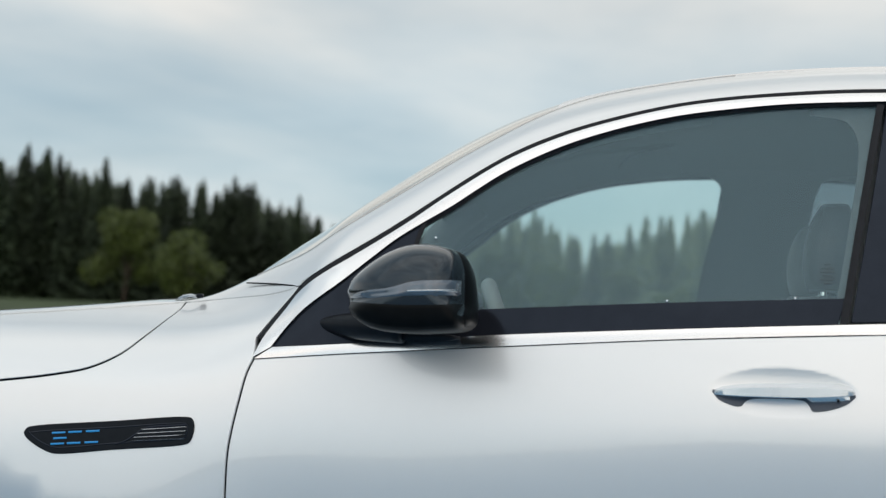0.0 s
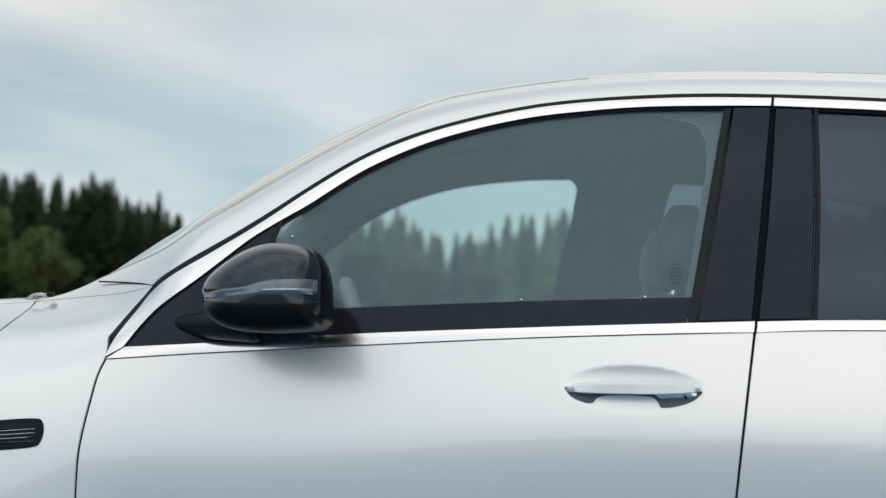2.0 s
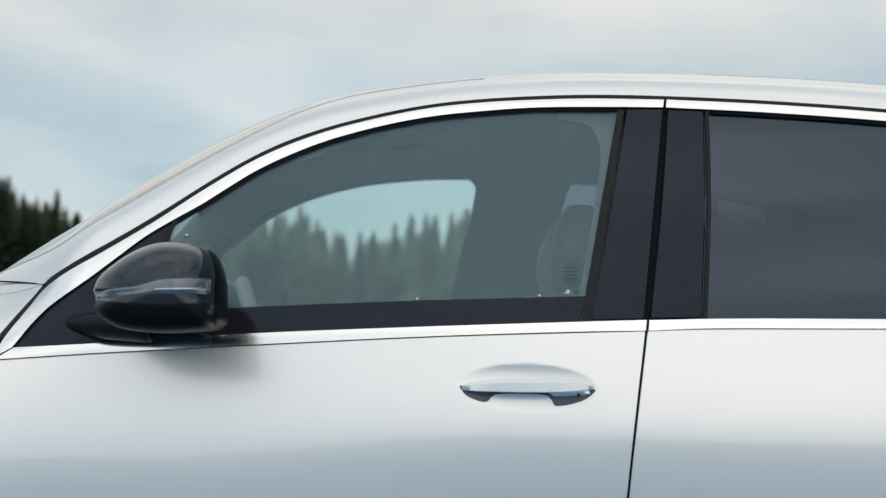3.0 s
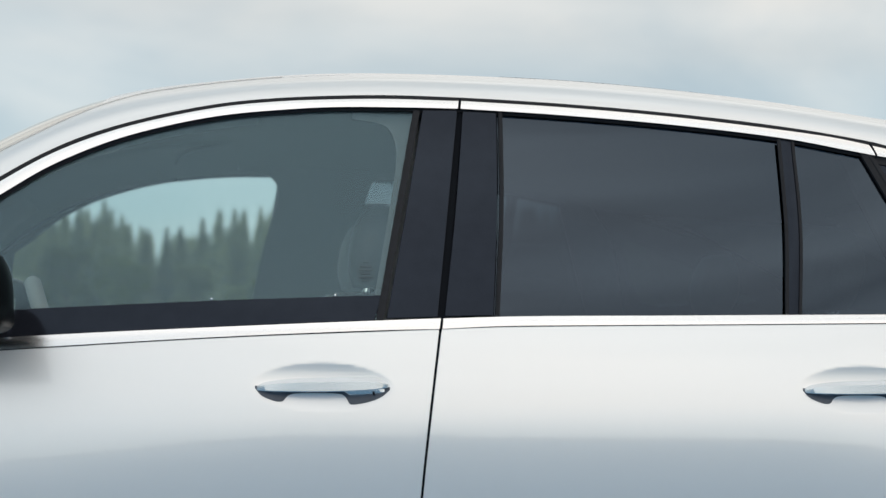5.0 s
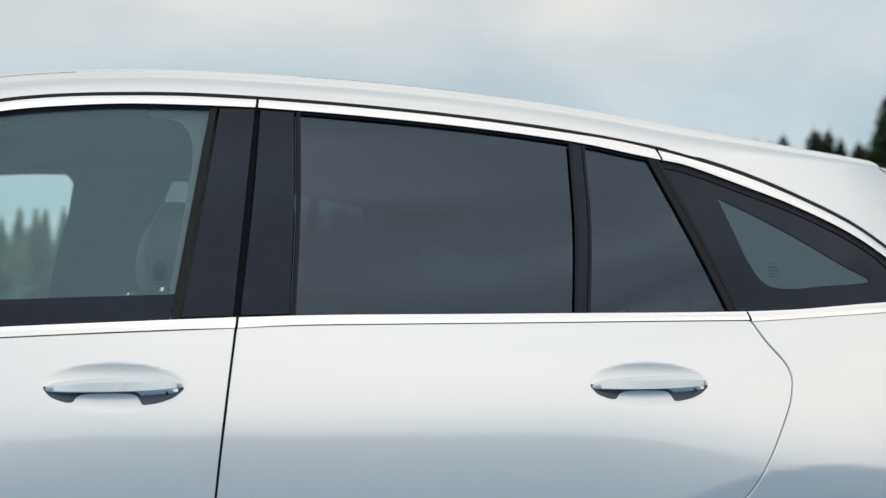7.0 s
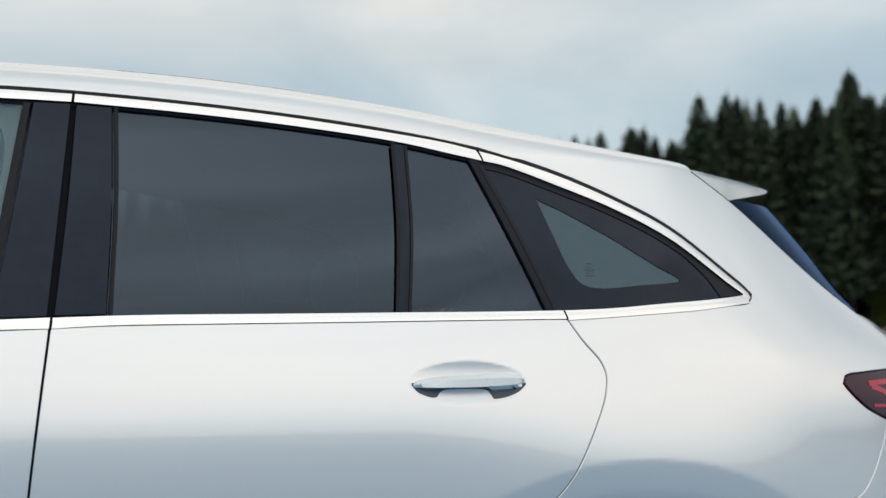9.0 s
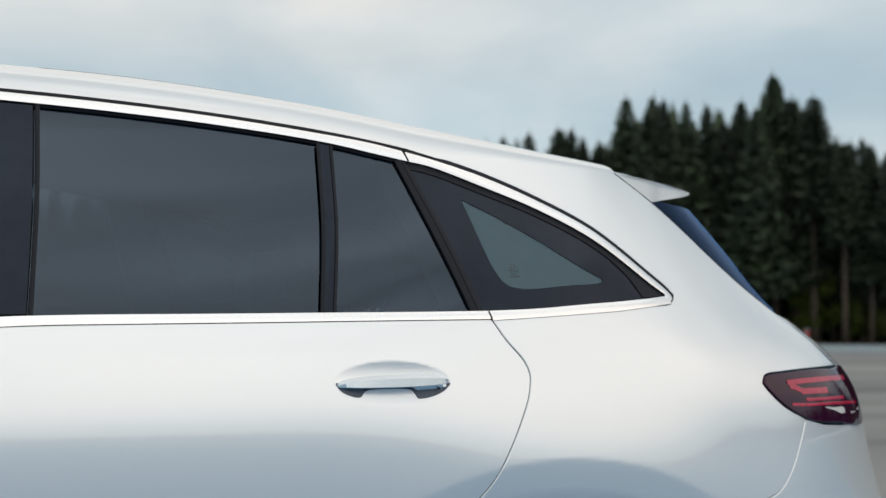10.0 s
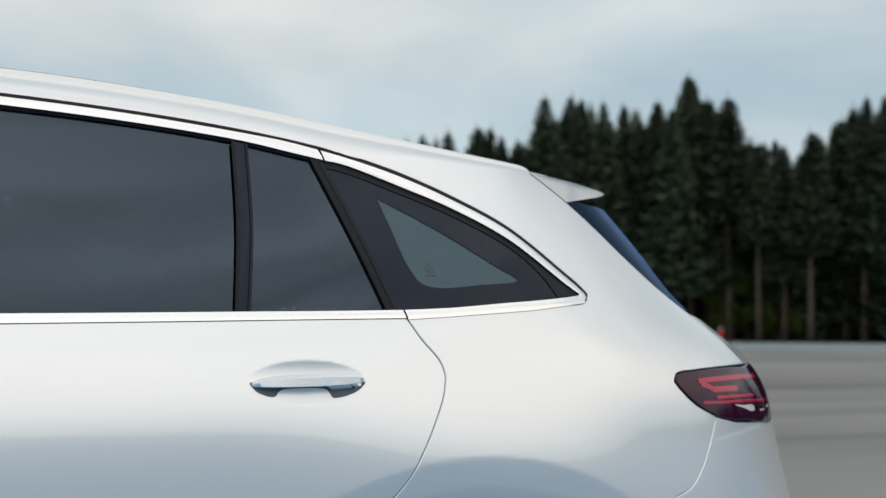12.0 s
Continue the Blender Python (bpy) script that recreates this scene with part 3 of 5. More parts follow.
def ground_sheet():
    rs = [0, 2, 5, 9, 14, 20, 28, 36, 45, 55, 65, 75, 85, 95, 105, 120, 150, 220, 400, 900, 1600]
    n = 144
    verts = [(0, 0, 0)]
    for r in rs[1:]:
        for i in range(n):
            a = 2 * math.pi * i / n
            x, y = r * math.sin(a), r * math.cos(a)
            verts.append((x, y, float(rise(x, y))))
    faces = [(0, 1 + (i + 1) % n, 1 + i) for i in range(n)]
    for k in range(len(rs) - 2):
        for i in range(n):
            j = (i + 1) % n
            faces.append((1 + k * n + i, 1 + k * n + j, 1 + (k + 1) * n + j, 1 + (k + 1) * n + i))
    return mesh("ground", verts, faces)


tagged(part("ground", ground_sheet(), ASPHALT), "pale worn asphalt lot with dark tyre streaks", "ground", kind="structure")

# blue of an unseen sheet, added to colour the lower doors' reflections
BLUE_BOUNCE = material("blue_grey_bounce", (0.092, 0.215, 0.340), 0.65, vary=0.12, scale=0.7, bump=0.2, bump_scale=40)


def bounce_sheet():
    """An added, unseen thin sheet under and before the car that follows the ground."""
    xs, ys = np.linspace(-110, 110, 89), np.concatenate([np.linspace(-110, -5, 43), [-2, 1, 3.5, 5.15, 5.2]])
    verts = []
    for y in ys:
        for x in xs:
            lift = .004 + .06 * float(ease(12, 30, math.hypot(x, y)))
            verts.append((x, y, float(rise(x, y)) + (lift if y < 5.19 else 0.0)))
    n = len(xs)
    faces = [(i * n + j, i * n + j + 1, (i + 1) * n + j + 1, (i + 1) * n + j) for i in range(len(ys) - 1) for j in range(n - 1)]
    return mesh("pavement", verts, faces, smooth=False)


tagged(part("pavement", bounce_sheet(), BLUE_BOUNCE), "added unseen blue-grey sheet that tints the car's reflections", "pavement", kind="structure")


def verge(r0, r1, a0, a1, thick, n=90):
    """A raised strip of the plan between two radii and two bearings."""
    rows = []
    for r, dz in ((r0, 0.0), (r0, thick), *((r0 + (r1 - r0) * k / 30, thick) for k in range(1, 31))):
        row = []
        for i in range(n):
            a = radians(a0 + (a1 - a0) * i / (n - 1))
            x, y = r * math.sin(a), r * math.cos(a)
            row.append((x, y, float(rise(x, y)) + dz))
        rows.append(row)
    verts = [p for r in rows for p in r]
    faces = [(k * n + i, k * n + i + 1, (k + 1) * n + i + 1, (k + 1) * n + i) for k in range(len(rows) - 1) for i in range(n - 1)]
    return mesh("verge", verts, faces, smooth=False)


tagged(part("grass_verge", verge(58, 190, -75, -5, 0.06), GRASS), "green mown grass rising to the forest edge", "grass", kind="structure")
tagged(part("forest_floor", verge(98.5, 190, -4.5, 75, 0.10), material("brown_forest_litter", (0.035, 0.03, 0.018), 0.95, vary=0.4, scale=0.6)),
       "dark forest floor under the spruces", "ground", kind="structure")
# paler, bluer strip between the asphalt and the forest floor
tagged(part("road_kerb", verge(68, 98.4, 0, 75, 0.03), PALE_BLUE_GREY), "pale blue-grey strip along the edge of the asphalt", "kerb", kind="structure")


# ---------------------------------------------------------------- woods
def spruce_meshes(seed, height=16.0, radius=2.6, bare=0.22, taper=0.85):
    rnd = random.Random(seed)
    rings = []
    for k in range(7):
        u = k / 6
        r = 0.24 * (1 - u) ** 0.8 + 0.015
        rings.append([Vector((r * math.cos(a) + 0.12 * math.sin(3 * u + seed), r * math.sin(a), height * u * 0.985)) for a in np.linspace(0, 2 * math.pi, 9)[:-1]])
    trunk = mesh("trunk", *loft(rings))
    verts, faces = [], []
    z = height * bare
    while z < height * 0.995:
        u = (z - height * bare) / (height * (1 - bare))
        reach = radius * ((1 - u) ** taper + 0.03) * (0.55 + 0.45 * min(1, u * 6 + 0.25))
        count = max(4, int(9 * (1 - u) + 7))
        a0 = rnd.random() * 6.28
        for i in range(count):
            a = a0 + 6.283 * i / count + rnd.uniform(-.3, .3)
            L = reach * rnd.uniform(.62, 1.12)
            d, side = Vector((math.cos(a), math.sin(a), 0)), Vector((-math.sin(a), math.cos(a), 0))
            droop = L * rnd.uniform(.18, .42)
            tip_up = L * rnd.uniform(.0, .14)
            base = Vector((0.12 * math.sin(3 * z / height + seed), 0, z))
            pts = [base, base + d * L * .4 + Vector((0, 0, -droop * .45)), base + d * L * .75 + Vector((0, 0, -droop * .95)), base + d * L + Vector((0, 0, -droop + tip_up))]
            wid = [0.08, L * .24 + .14, L * .22 + .10, 0.03]
            b = len(verts)
            for p, w in zip(pts, wid):
                sag = Vector((0, 0, -w * .55))
                verts += [p - side * w + sag, p, p + side * w + sag]
            for k in range(3):
                for j in range(2):
                    q = b + k * 3 + j
                    faces.append((q, q + 1, q + 4, q + 3))
            # hanging twigs
            for k in range(4):
                f = rnd.uniform(.25, .95)
                p = base + d * L * f + Vector((0, 0, -droop * f))
                o = side * rnd.uniform(-1, 1) * (L * .22)
                b = len(verts)
                verts += [p + o * .2, p + o + Vector((0, 0, -.12)) + d * .1, p + o * .6 + Vector((0, 0, -rnd.uniform(.25, .6)))]
                faces.append((b, b + 1, b + 2))
        z += height * (0.026 - 0.010 * u) * rnd.uniform(.8, 1.2)
    for k in range(5):
        a = k * 1.257
        b = len(verts)
        verts += [Vector((0.07 * math.cos(a), 0.07 * math.sin(a), height * .965)), Vector((0.07 * math.cos(a + 1.3), 0.07 * math.sin(a + 1.3), height * .965)), Vector((0, 0, height * 1.02))]
        faces.append((b, b + 1, b + 2))
    return trunk, mesh("crown", verts, faces, smooth=False)


SPRUCES = [(spruce_meshes(3, 16, 3.6, .06), 16.0), (spruce_meshes(5, 16, 3.3, .26), 16.0), (spruce_meshes(8, 16, 4.0, .10), 16.0),
           (spruce_meshes(11, 16, 3.0, .36), 16.0), (spruce_meshes(14, 16, 3.4, .03), 16.0),
           (spruce_meshes(17, 16, 2.5, .46, .55), 16.0), (spruce_meshes(19, 16, 2.3, .38, .60), 16.0), (spruce_meshes(23, 16, 2.1, .52, .50), 16.0)]
# elevation of the tree tops over the bearing, in degrees
TOPS = spline([(-40, 6.8), (-32, 6.9), (-29, 7.0), (-26, 6.3), (-23.6, 6.4), (-20, 5.7), (-18, 4.9), (-12, 4.9), (-10, 5.6), (-6.8, 4.3), (-4, 5.4),
               (-2, 5.6), (5, 5.6), (13, 6.4), (17, 7.4), (21, 8.2), (24, 8.6), (26, 8.7), (28, 8.5), (30, 9.2), (32, 10.2), (34, 9.7), (36, 10.5), (38, 10.1), (39.5, 8.4), (41.5, 8.1), (43, 9.3), (46, 10.2), (60, 9)])


PALE = (-14.5, -.5)      # bearings of the part of the wood paled by painted haze
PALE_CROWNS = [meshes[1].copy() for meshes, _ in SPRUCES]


def spruce(kind, x, y, height, label, turn, pale):
    (trunk, crown), h = SPRUCES[kind]
    ob = new("spruce_tree")
    k = height / h
    ob.matrix_basis = Matrix.LocRotScale((x, y, float(rise(x, y)) - .1), Euler((0, 0, turn)), (k, k, k))
    part("trunk", trunk, BARK, ob)
    part("crown", PALE_CROWNS[kind] if pale else crown, HAZED_NEEDLES if pale else NEEDLES, ob)
    return tagged(ob, label, "tree", "spruces at the forest edge")


rnd = random.Random(21)
for row, (dist, gap_, cut) in enumerate(((101, 1.00, 1.03), (105, .62, 1.0))):
    az = -43.0 + row * .5
    while az < 58:
        d = dist + rnd.uniform(-2.5, 2.5)
        e = float(TOPS(az)) * rnd.choice((rnd.uniform(.85, .93), rnd.uniform(.90, 1.0), rnd.uniform(.95, 1.04))) * cut
        x, y = d * math.sin(radians(az)), d * math.cos(radians(az))
        h = d * math.tan(radians(e)) + 1.05 - float(rise(x, y))
        kind = rnd.choice((0, 2, 4, 4) if az < 20 else (5, 6, 1, 7, 3) if row == 0 else (1, 5, 6, 2))
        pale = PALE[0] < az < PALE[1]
        spruce(kind, x, y, h, "spruce at the edge of the woods, paled by painted haze" if pale else "tall dark green spruce at the edge of the woods", rnd.uniform(0, 6.28), pale)
        az += gap_ * rnd.uniform(.55, 1.25)


def spruce_stand(start, end, seed):
    """The depth of the wood behind its edge, one joined stand."""
    r = random.Random(seed)
    verts, faces = [], []
    for dist, gap_ in ((110, 1.0), (115, 1.05), (121, 1.1)):
        az = start
        while az < end:
            d = dist + r.uniform(-2, 2)
            x, y = d * math.sin(radians(az)), d * math.cos(radians(az))
            z0 = float(rise(x, y))
            h = (d * math.tan(radians(float(TOPS(az)) * r.uniform(.88, .98))) + 1.05 - z0)
            w = r.uniform(2.4, 3.4) * h / 15
            turn = r.uniform(0, 6.28)
            low = .02 if az < 24 else .04
            for k in range(15):
                u = low + (.98 - low) / 15 * k
                m = 11
                for i in range(m):
                    a = turn + 6.283 * (i + .5 * (k % 2)) / m
                    q = w * (1 - u) ** .9 * r.uniform(.6, 1.15) + .08
                    b = len(verts)
                    top_z = z0 + h * min(1.0, u + .10)
                    low_z = z0 + h * (u - .02) - q * .18
                    s_ = q * .36
                    verts += [(x, y, top_z), (x + q * math.cos(a) - s_ * math.sin(a), y + q * math.sin(a) + s_ * math.cos(a), low_z),
                              (x + q * 1.12 * math.cos(a), y + q * 1.12 * math.sin(a), low_z - .1), (x + q * math.cos(a) + s_ * math.sin(a), y + q * math.sin(a) - s_ * math.cos(a), low_z)]
                    faces += [(b, b + 1, b + 2), (b, b + 2, b + 3)]
            az += gap_ * r.uniform(.6, 1.3)
    return mesh("spruce_stand", verts, faces, smooth=False)


for a0, a1, mat, label in ((-44, PALE[0], NEEDLES, "dense dark spruce wood behind the forest edge"), (PALE[0] + .5, PALE[1], HAZED_NEEDLES, "spruce wood behind the forest edge, paled by painted haze"),
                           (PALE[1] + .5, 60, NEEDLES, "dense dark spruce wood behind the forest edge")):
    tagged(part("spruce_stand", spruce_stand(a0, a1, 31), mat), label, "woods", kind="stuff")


def leafy_meshes(seed, height=7.5, spread=3.2):
    r = random.Random(seed)
    rings = [[Vector((.16 * (1 - .75 * k / 4) * math.cos(a) + .08 * k, .16 * (1 - .75 * k / 4) * math.sin(a), height * .6 * k / 4)) for a in np.linspace(0, 6.283, 9)[:-1]] for k in range(5)]
    tv, tf = loft(rings)
    clumps = []
    for k in range(22):
        a, u = r.uniform(0, 6.28), r.uniform(.25, 1)
        rad = spread * (.85 - .55 * abs(u - .45)) * math.sqrt(r.random())
        c = Vector((rad * math.cos(a), rad * math.sin(a), height * (.10 + .78 * u)))
        clumps.append((c, r.uniform(.7, 1.35)))
        b = len(tv)
        s = Vector((.1, 0, height * r.uniform(.2, .5)))
        tv += [s + Vector((.05, 0, 0)), s + Vector((-.03, .05, 0)), s + Vector((-.03, -.05, 0)), c]
        tf += [(b, b + 1, b + 3), (b + 1, b + 2, b + 3), (b + 2, b, b + 3)]
    verts, faces = [], []
    for c, size in clumps:
        for _ in range(230):
            v = Vector((r.gauss(0, 1), r.gauss(0, 1), r.gauss(0, .8))).normalized() * size * (r.random() ** .4)
            p, s = c + v, r.uniform(.10, .22)
            u = Vector((r.gauss(0, 1), r.gauss(0, 1), r.gauss(0, 1))).normalized()
            w = u.orthogonal().normalized()
            b = len(verts)
            verts += [p - u * s, p + w * s * .6, p + u * s, p - w * s * .6]
            faces.append((b, b + 1, b + 2, b + 3))
    return mesh("trunk", tv, tf), mesh("crown", verts, faces, smooth=False)


LEAFY = [leafy_meshes(2), leafy_meshes(7, 6.5, 3.0)]
for i, (az, d, k) in enumerate(((-26.2, 84, .80), (-23.6, 82, .74), (-10.6, 90, .62), (-8.6, 91, .70), (-5.6, 92, .55), (-3.4, 92, .5), (38.2, 102.0, .72), (40.4, 103.0, .55))):
    x, y = d * math.sin(radians(az)), d * math.cos(radians(az))
    ob = new("leafy_tree")
    ob.matrix_basis = Matrix.LocRotScale((x, y, float(rise(x, y)) - .05), Euler((0, 0, i * 1.7)), (k, k, k))
    t_, c_ = LEAFY[i % 2]
    part("trunk", t_, BARK, ob)
    part("crown", c_, LEAVES, ob)
    tagged(ob, "fresh yellow-green leafy tree before dark spruces", "tree", "leafy trees by the forest edge")


def distant_woods():
    """Unseen woods added on the lot's other sides for reflections, one joined stand."""
    r = random.Random(77)
    verts, faces = [], []
    az = 62.0
    while az < 315:
        for dist in (135, 146):
            d = dist + r.uniform(-5, 5)
            x, y = d * math.sin(radians(az)), d * math.cos(radians(az))
            low = 1 - .7 * float(ease(90, 106, az) * (1 - ease(240, 285, az)))      # lowered where the doors reflect them, to soften the horizon
            # raised below 90 degrees to darken the bumper's reflection
            h, w, z0 = r.uniform(11, 19) * (low + .7 * float(1 - ease(84, 96, az))), r.uniform(2.2, 3.4), float(rise(x, y))
            for k in range(7):
                u0, u1 = .05 + .135 * k, .05 + .135 * k + .22
                b = len(verts)
                m = 9
                for i in range(m):
                    a = 6.283 * i / m
                    q = w * (1 - u0) * r.uniform(.7, 1.15)
                    verts.append((x + q * math.cos(a), y + q * math.sin(a), z0 + h * (u0 + r.uniform(-.015, .015))))
                verts.append((x, y, z0 + h * min(1, u1)))
                faces += [(b + i, b + (i + 1) % m, b + m) for i in range(m)]
        az += r.uniform(.7, 1.3)
    return mesh("distant_woods", verts, faces, smooth=False)


tagged(part("distant_woods", distant_woods(), NEEDLES), "dark spruce woods added on the unseen sides for reflections", "woods", kind="stuff")

post = new("marker_post")
post.matrix_basis = pose(float(96 * math.sin(radians(38.05))), float(96 * math.cos(radians(38.05))), float(rise(96 * math.sin(radians(38.05)), 96 * math.cos(radians(38.05)))))
part("pole", mesh("pole", *loft([rounded_ring((0, 0, z), .16, .16, (1, 0, 0), (0, 1, 0), 2, 10) for z in (0, .5, .9)])), RED_PAINT, post)
part("cap", mesh("cap", *loft([rounded_ring((0, 0, z), r, r, (1, 0, 0), (0, 1, 0), 2, 10) for z, r in ((.9, .17), (1.02, .17), (1.06, .06))])), PALE_BLUE_GREY, post, "white cap")
tagged(post, "small red marker post beside the asphalt edge", "post")


# ---------------------------------------------------------------- the car
MIDDLE = 2.90
car = new("car")
car.matrix_basis = pose(0, MIDDLE, 0)
tagged(car, "silver five-door sport utility car parked on asphalt, windows closed", "car")

# outlines in x and z
GAP_TOP = [(-0.495, 1), (-0.488, 1.02), (-0.46, 1.07), (-0.434, 1.11), (-0.341, 1.172), (-0.256, 1.231), (-0.177, 1.292), (-0.085, 1.355), (0.011, 1.4), (0.108, 1.431), (0.206, 1.454), (0.302, 1.467), (0.398, 1.474), (0.492, 1.478), (0.624, 1.478)]
GAP_TOP_REAR = [(.624, 1.4782), (.80, 1.472), (1.006, 1.459), (1.21, 1.4385), (1.31, 1.4255), (1.372, 1.4130)]
GAP_TOP_QUARTER = [(1.372, 1.4130), (1.418, 1.4030), (1.533, 1.3715), (1.652, 1.328), (1.778, 1.270), (1.900, 1.181), (1.930, 1.158), (1.947, 1.140)]
GAP_LOW_QUARTER = [(1.947, 1.135), (1.935, 1.125), (1.873, 1.1175), (1.794, 1.108), (1.722, 1.102), (1.590, 1.092), (1.498, 1.0855)]
INNER_TOP = [(-.464, 1.007), (-.437, 1.048), (-.413, 1.076), (-.355, 1.121), (-.311, 1.160), (-.266, 1.200), (-.228, 1.227), (-.173, 1.263),
             (-.144, 1.285), (-.082, 1.329), (.013, 1.377), (.110, 1.410), (.207, 1.433), (.303, 1.446), (.398, 1.4545), (.538, 1.458), (.622, 1.4585)]
INNER_TOP_REAR = [(.622, 1.4585), (.794, 1.452), (1.003, 1.439), (1.215, 1.4175), (1.32, 1.399), (1.380, 1.3885)]
INNER_TOP_QUARTER = [(1.380, 1.3885), (1.42, 1.382), (1.528, 1.347), (1.646, 1.306), (1.770, 1.249), (1.892, 1.163), (1.926, 1.140)]
BELT_LOW = [(-0.491, 0.987), (-0.297, 1.004), (-0.094, 1.02), (0.226, 1.0436), (0.5, 1.0590), (0.581, 1.0632)]
BELT_LOW_REAR = [(0.581, 1.0632), (0.676, 1.0680), (0.867, 1.073), (1.063, 1.0775), (1.265, 1.0825), (1.498, 1.088)]
BELT_HIGH = [(-0.46, 1.007), (-0.327, 1.017), (-0.096, 1.038), (0.225, 1.059), (0.49, 1.074), (0.583, 1.079)]
BELT_HIGH_REAR = [(.583, 1.0785), (.677, 1.083), (.772, 1.086), (.966, 1.090), (1.165, 1.0945), (1.37, 1.099), (1.492, 1.1025)]
INNER_LOW_QUARTER = [(1.926, 1.140), (1.879, 1.134), (1.801, 1.126), (1.728, 1.120), (1.594, 1.108), (1.492, 1.1025)]
CUT_A = [(-0.492, 0.987), (-0.501, 0.962), (-0.508, 0.919), (-0.516, 0.866), (-0.52, 0.828), (-0.52, 0.751), (-0.516, 0.552), (-0.5, 0.33)]
CUT_B = [(0.581, 1.0632), (0.565, 0.931), (0.552, 0.79), (0.541, 0.603), (0.535, 0.33)]
CUT_C = [(1.498, 1.086), (1.522, 1.049), (1.556, 1.008), (1.564, 0.982), (1.562, 0.967), (1.555, 0.941), (1.534, 0.896), (1.505, 0.841), (1.478, 0.797), (1.451, 0.766), (1.362, 0.673), (1.285, 0.553), (1.2, 0.33)]
HOOD_CUT = [(-1.997, 0.802), (-1.581, 0.867), (-1.186, 0.909), (-0.967, 0.931), (-0.861, 0.946), (-0.8, 0.96), (-0.751, 0.986), (-0.728, 1.011), (-0.71, 1.042), (-0.707, 1.067), (-0.718, 1.084)]
LAMP = [(2.139, 0.963), (2.150, 0.978), (2.228, 0.9865), (2.327, 0.991), (2.442, 0.991), (2.6, 0.984), (2.6, 0.868), (2.402, 0.871), (2.327, 0.875), (2.273, 0.886), (2.197, 0.916), (2.149, 0.951)]
BUMPER_CUT = [(2.273, 0.886), (2.241, 0.825), (2.21, 0.779), (2.171, 0.744), (2.117, 0.727), (2.044, 0.693)]
REAR_CUT = [(2.335, 1.113), (2.208, 1.183), (2.128, 1.238), (2.060, 1.292), (1.986, 1.347), (1.893, 1.4045)]


def arc(c, r, a0, a1, n=24):
    return [(c[0] + r * math.cos(radians(a0 + (a1 - a0) * i / n)), c[1] + r * math.sin(radians(a0 + (a1 - a0) * i / n))) for i in range(n + 1)]


WHEEL_R = 0.350
OPEN_R = 0.362
fw, rw = (-1.215, WHEEL_R), (1.658, WHEEL_R)


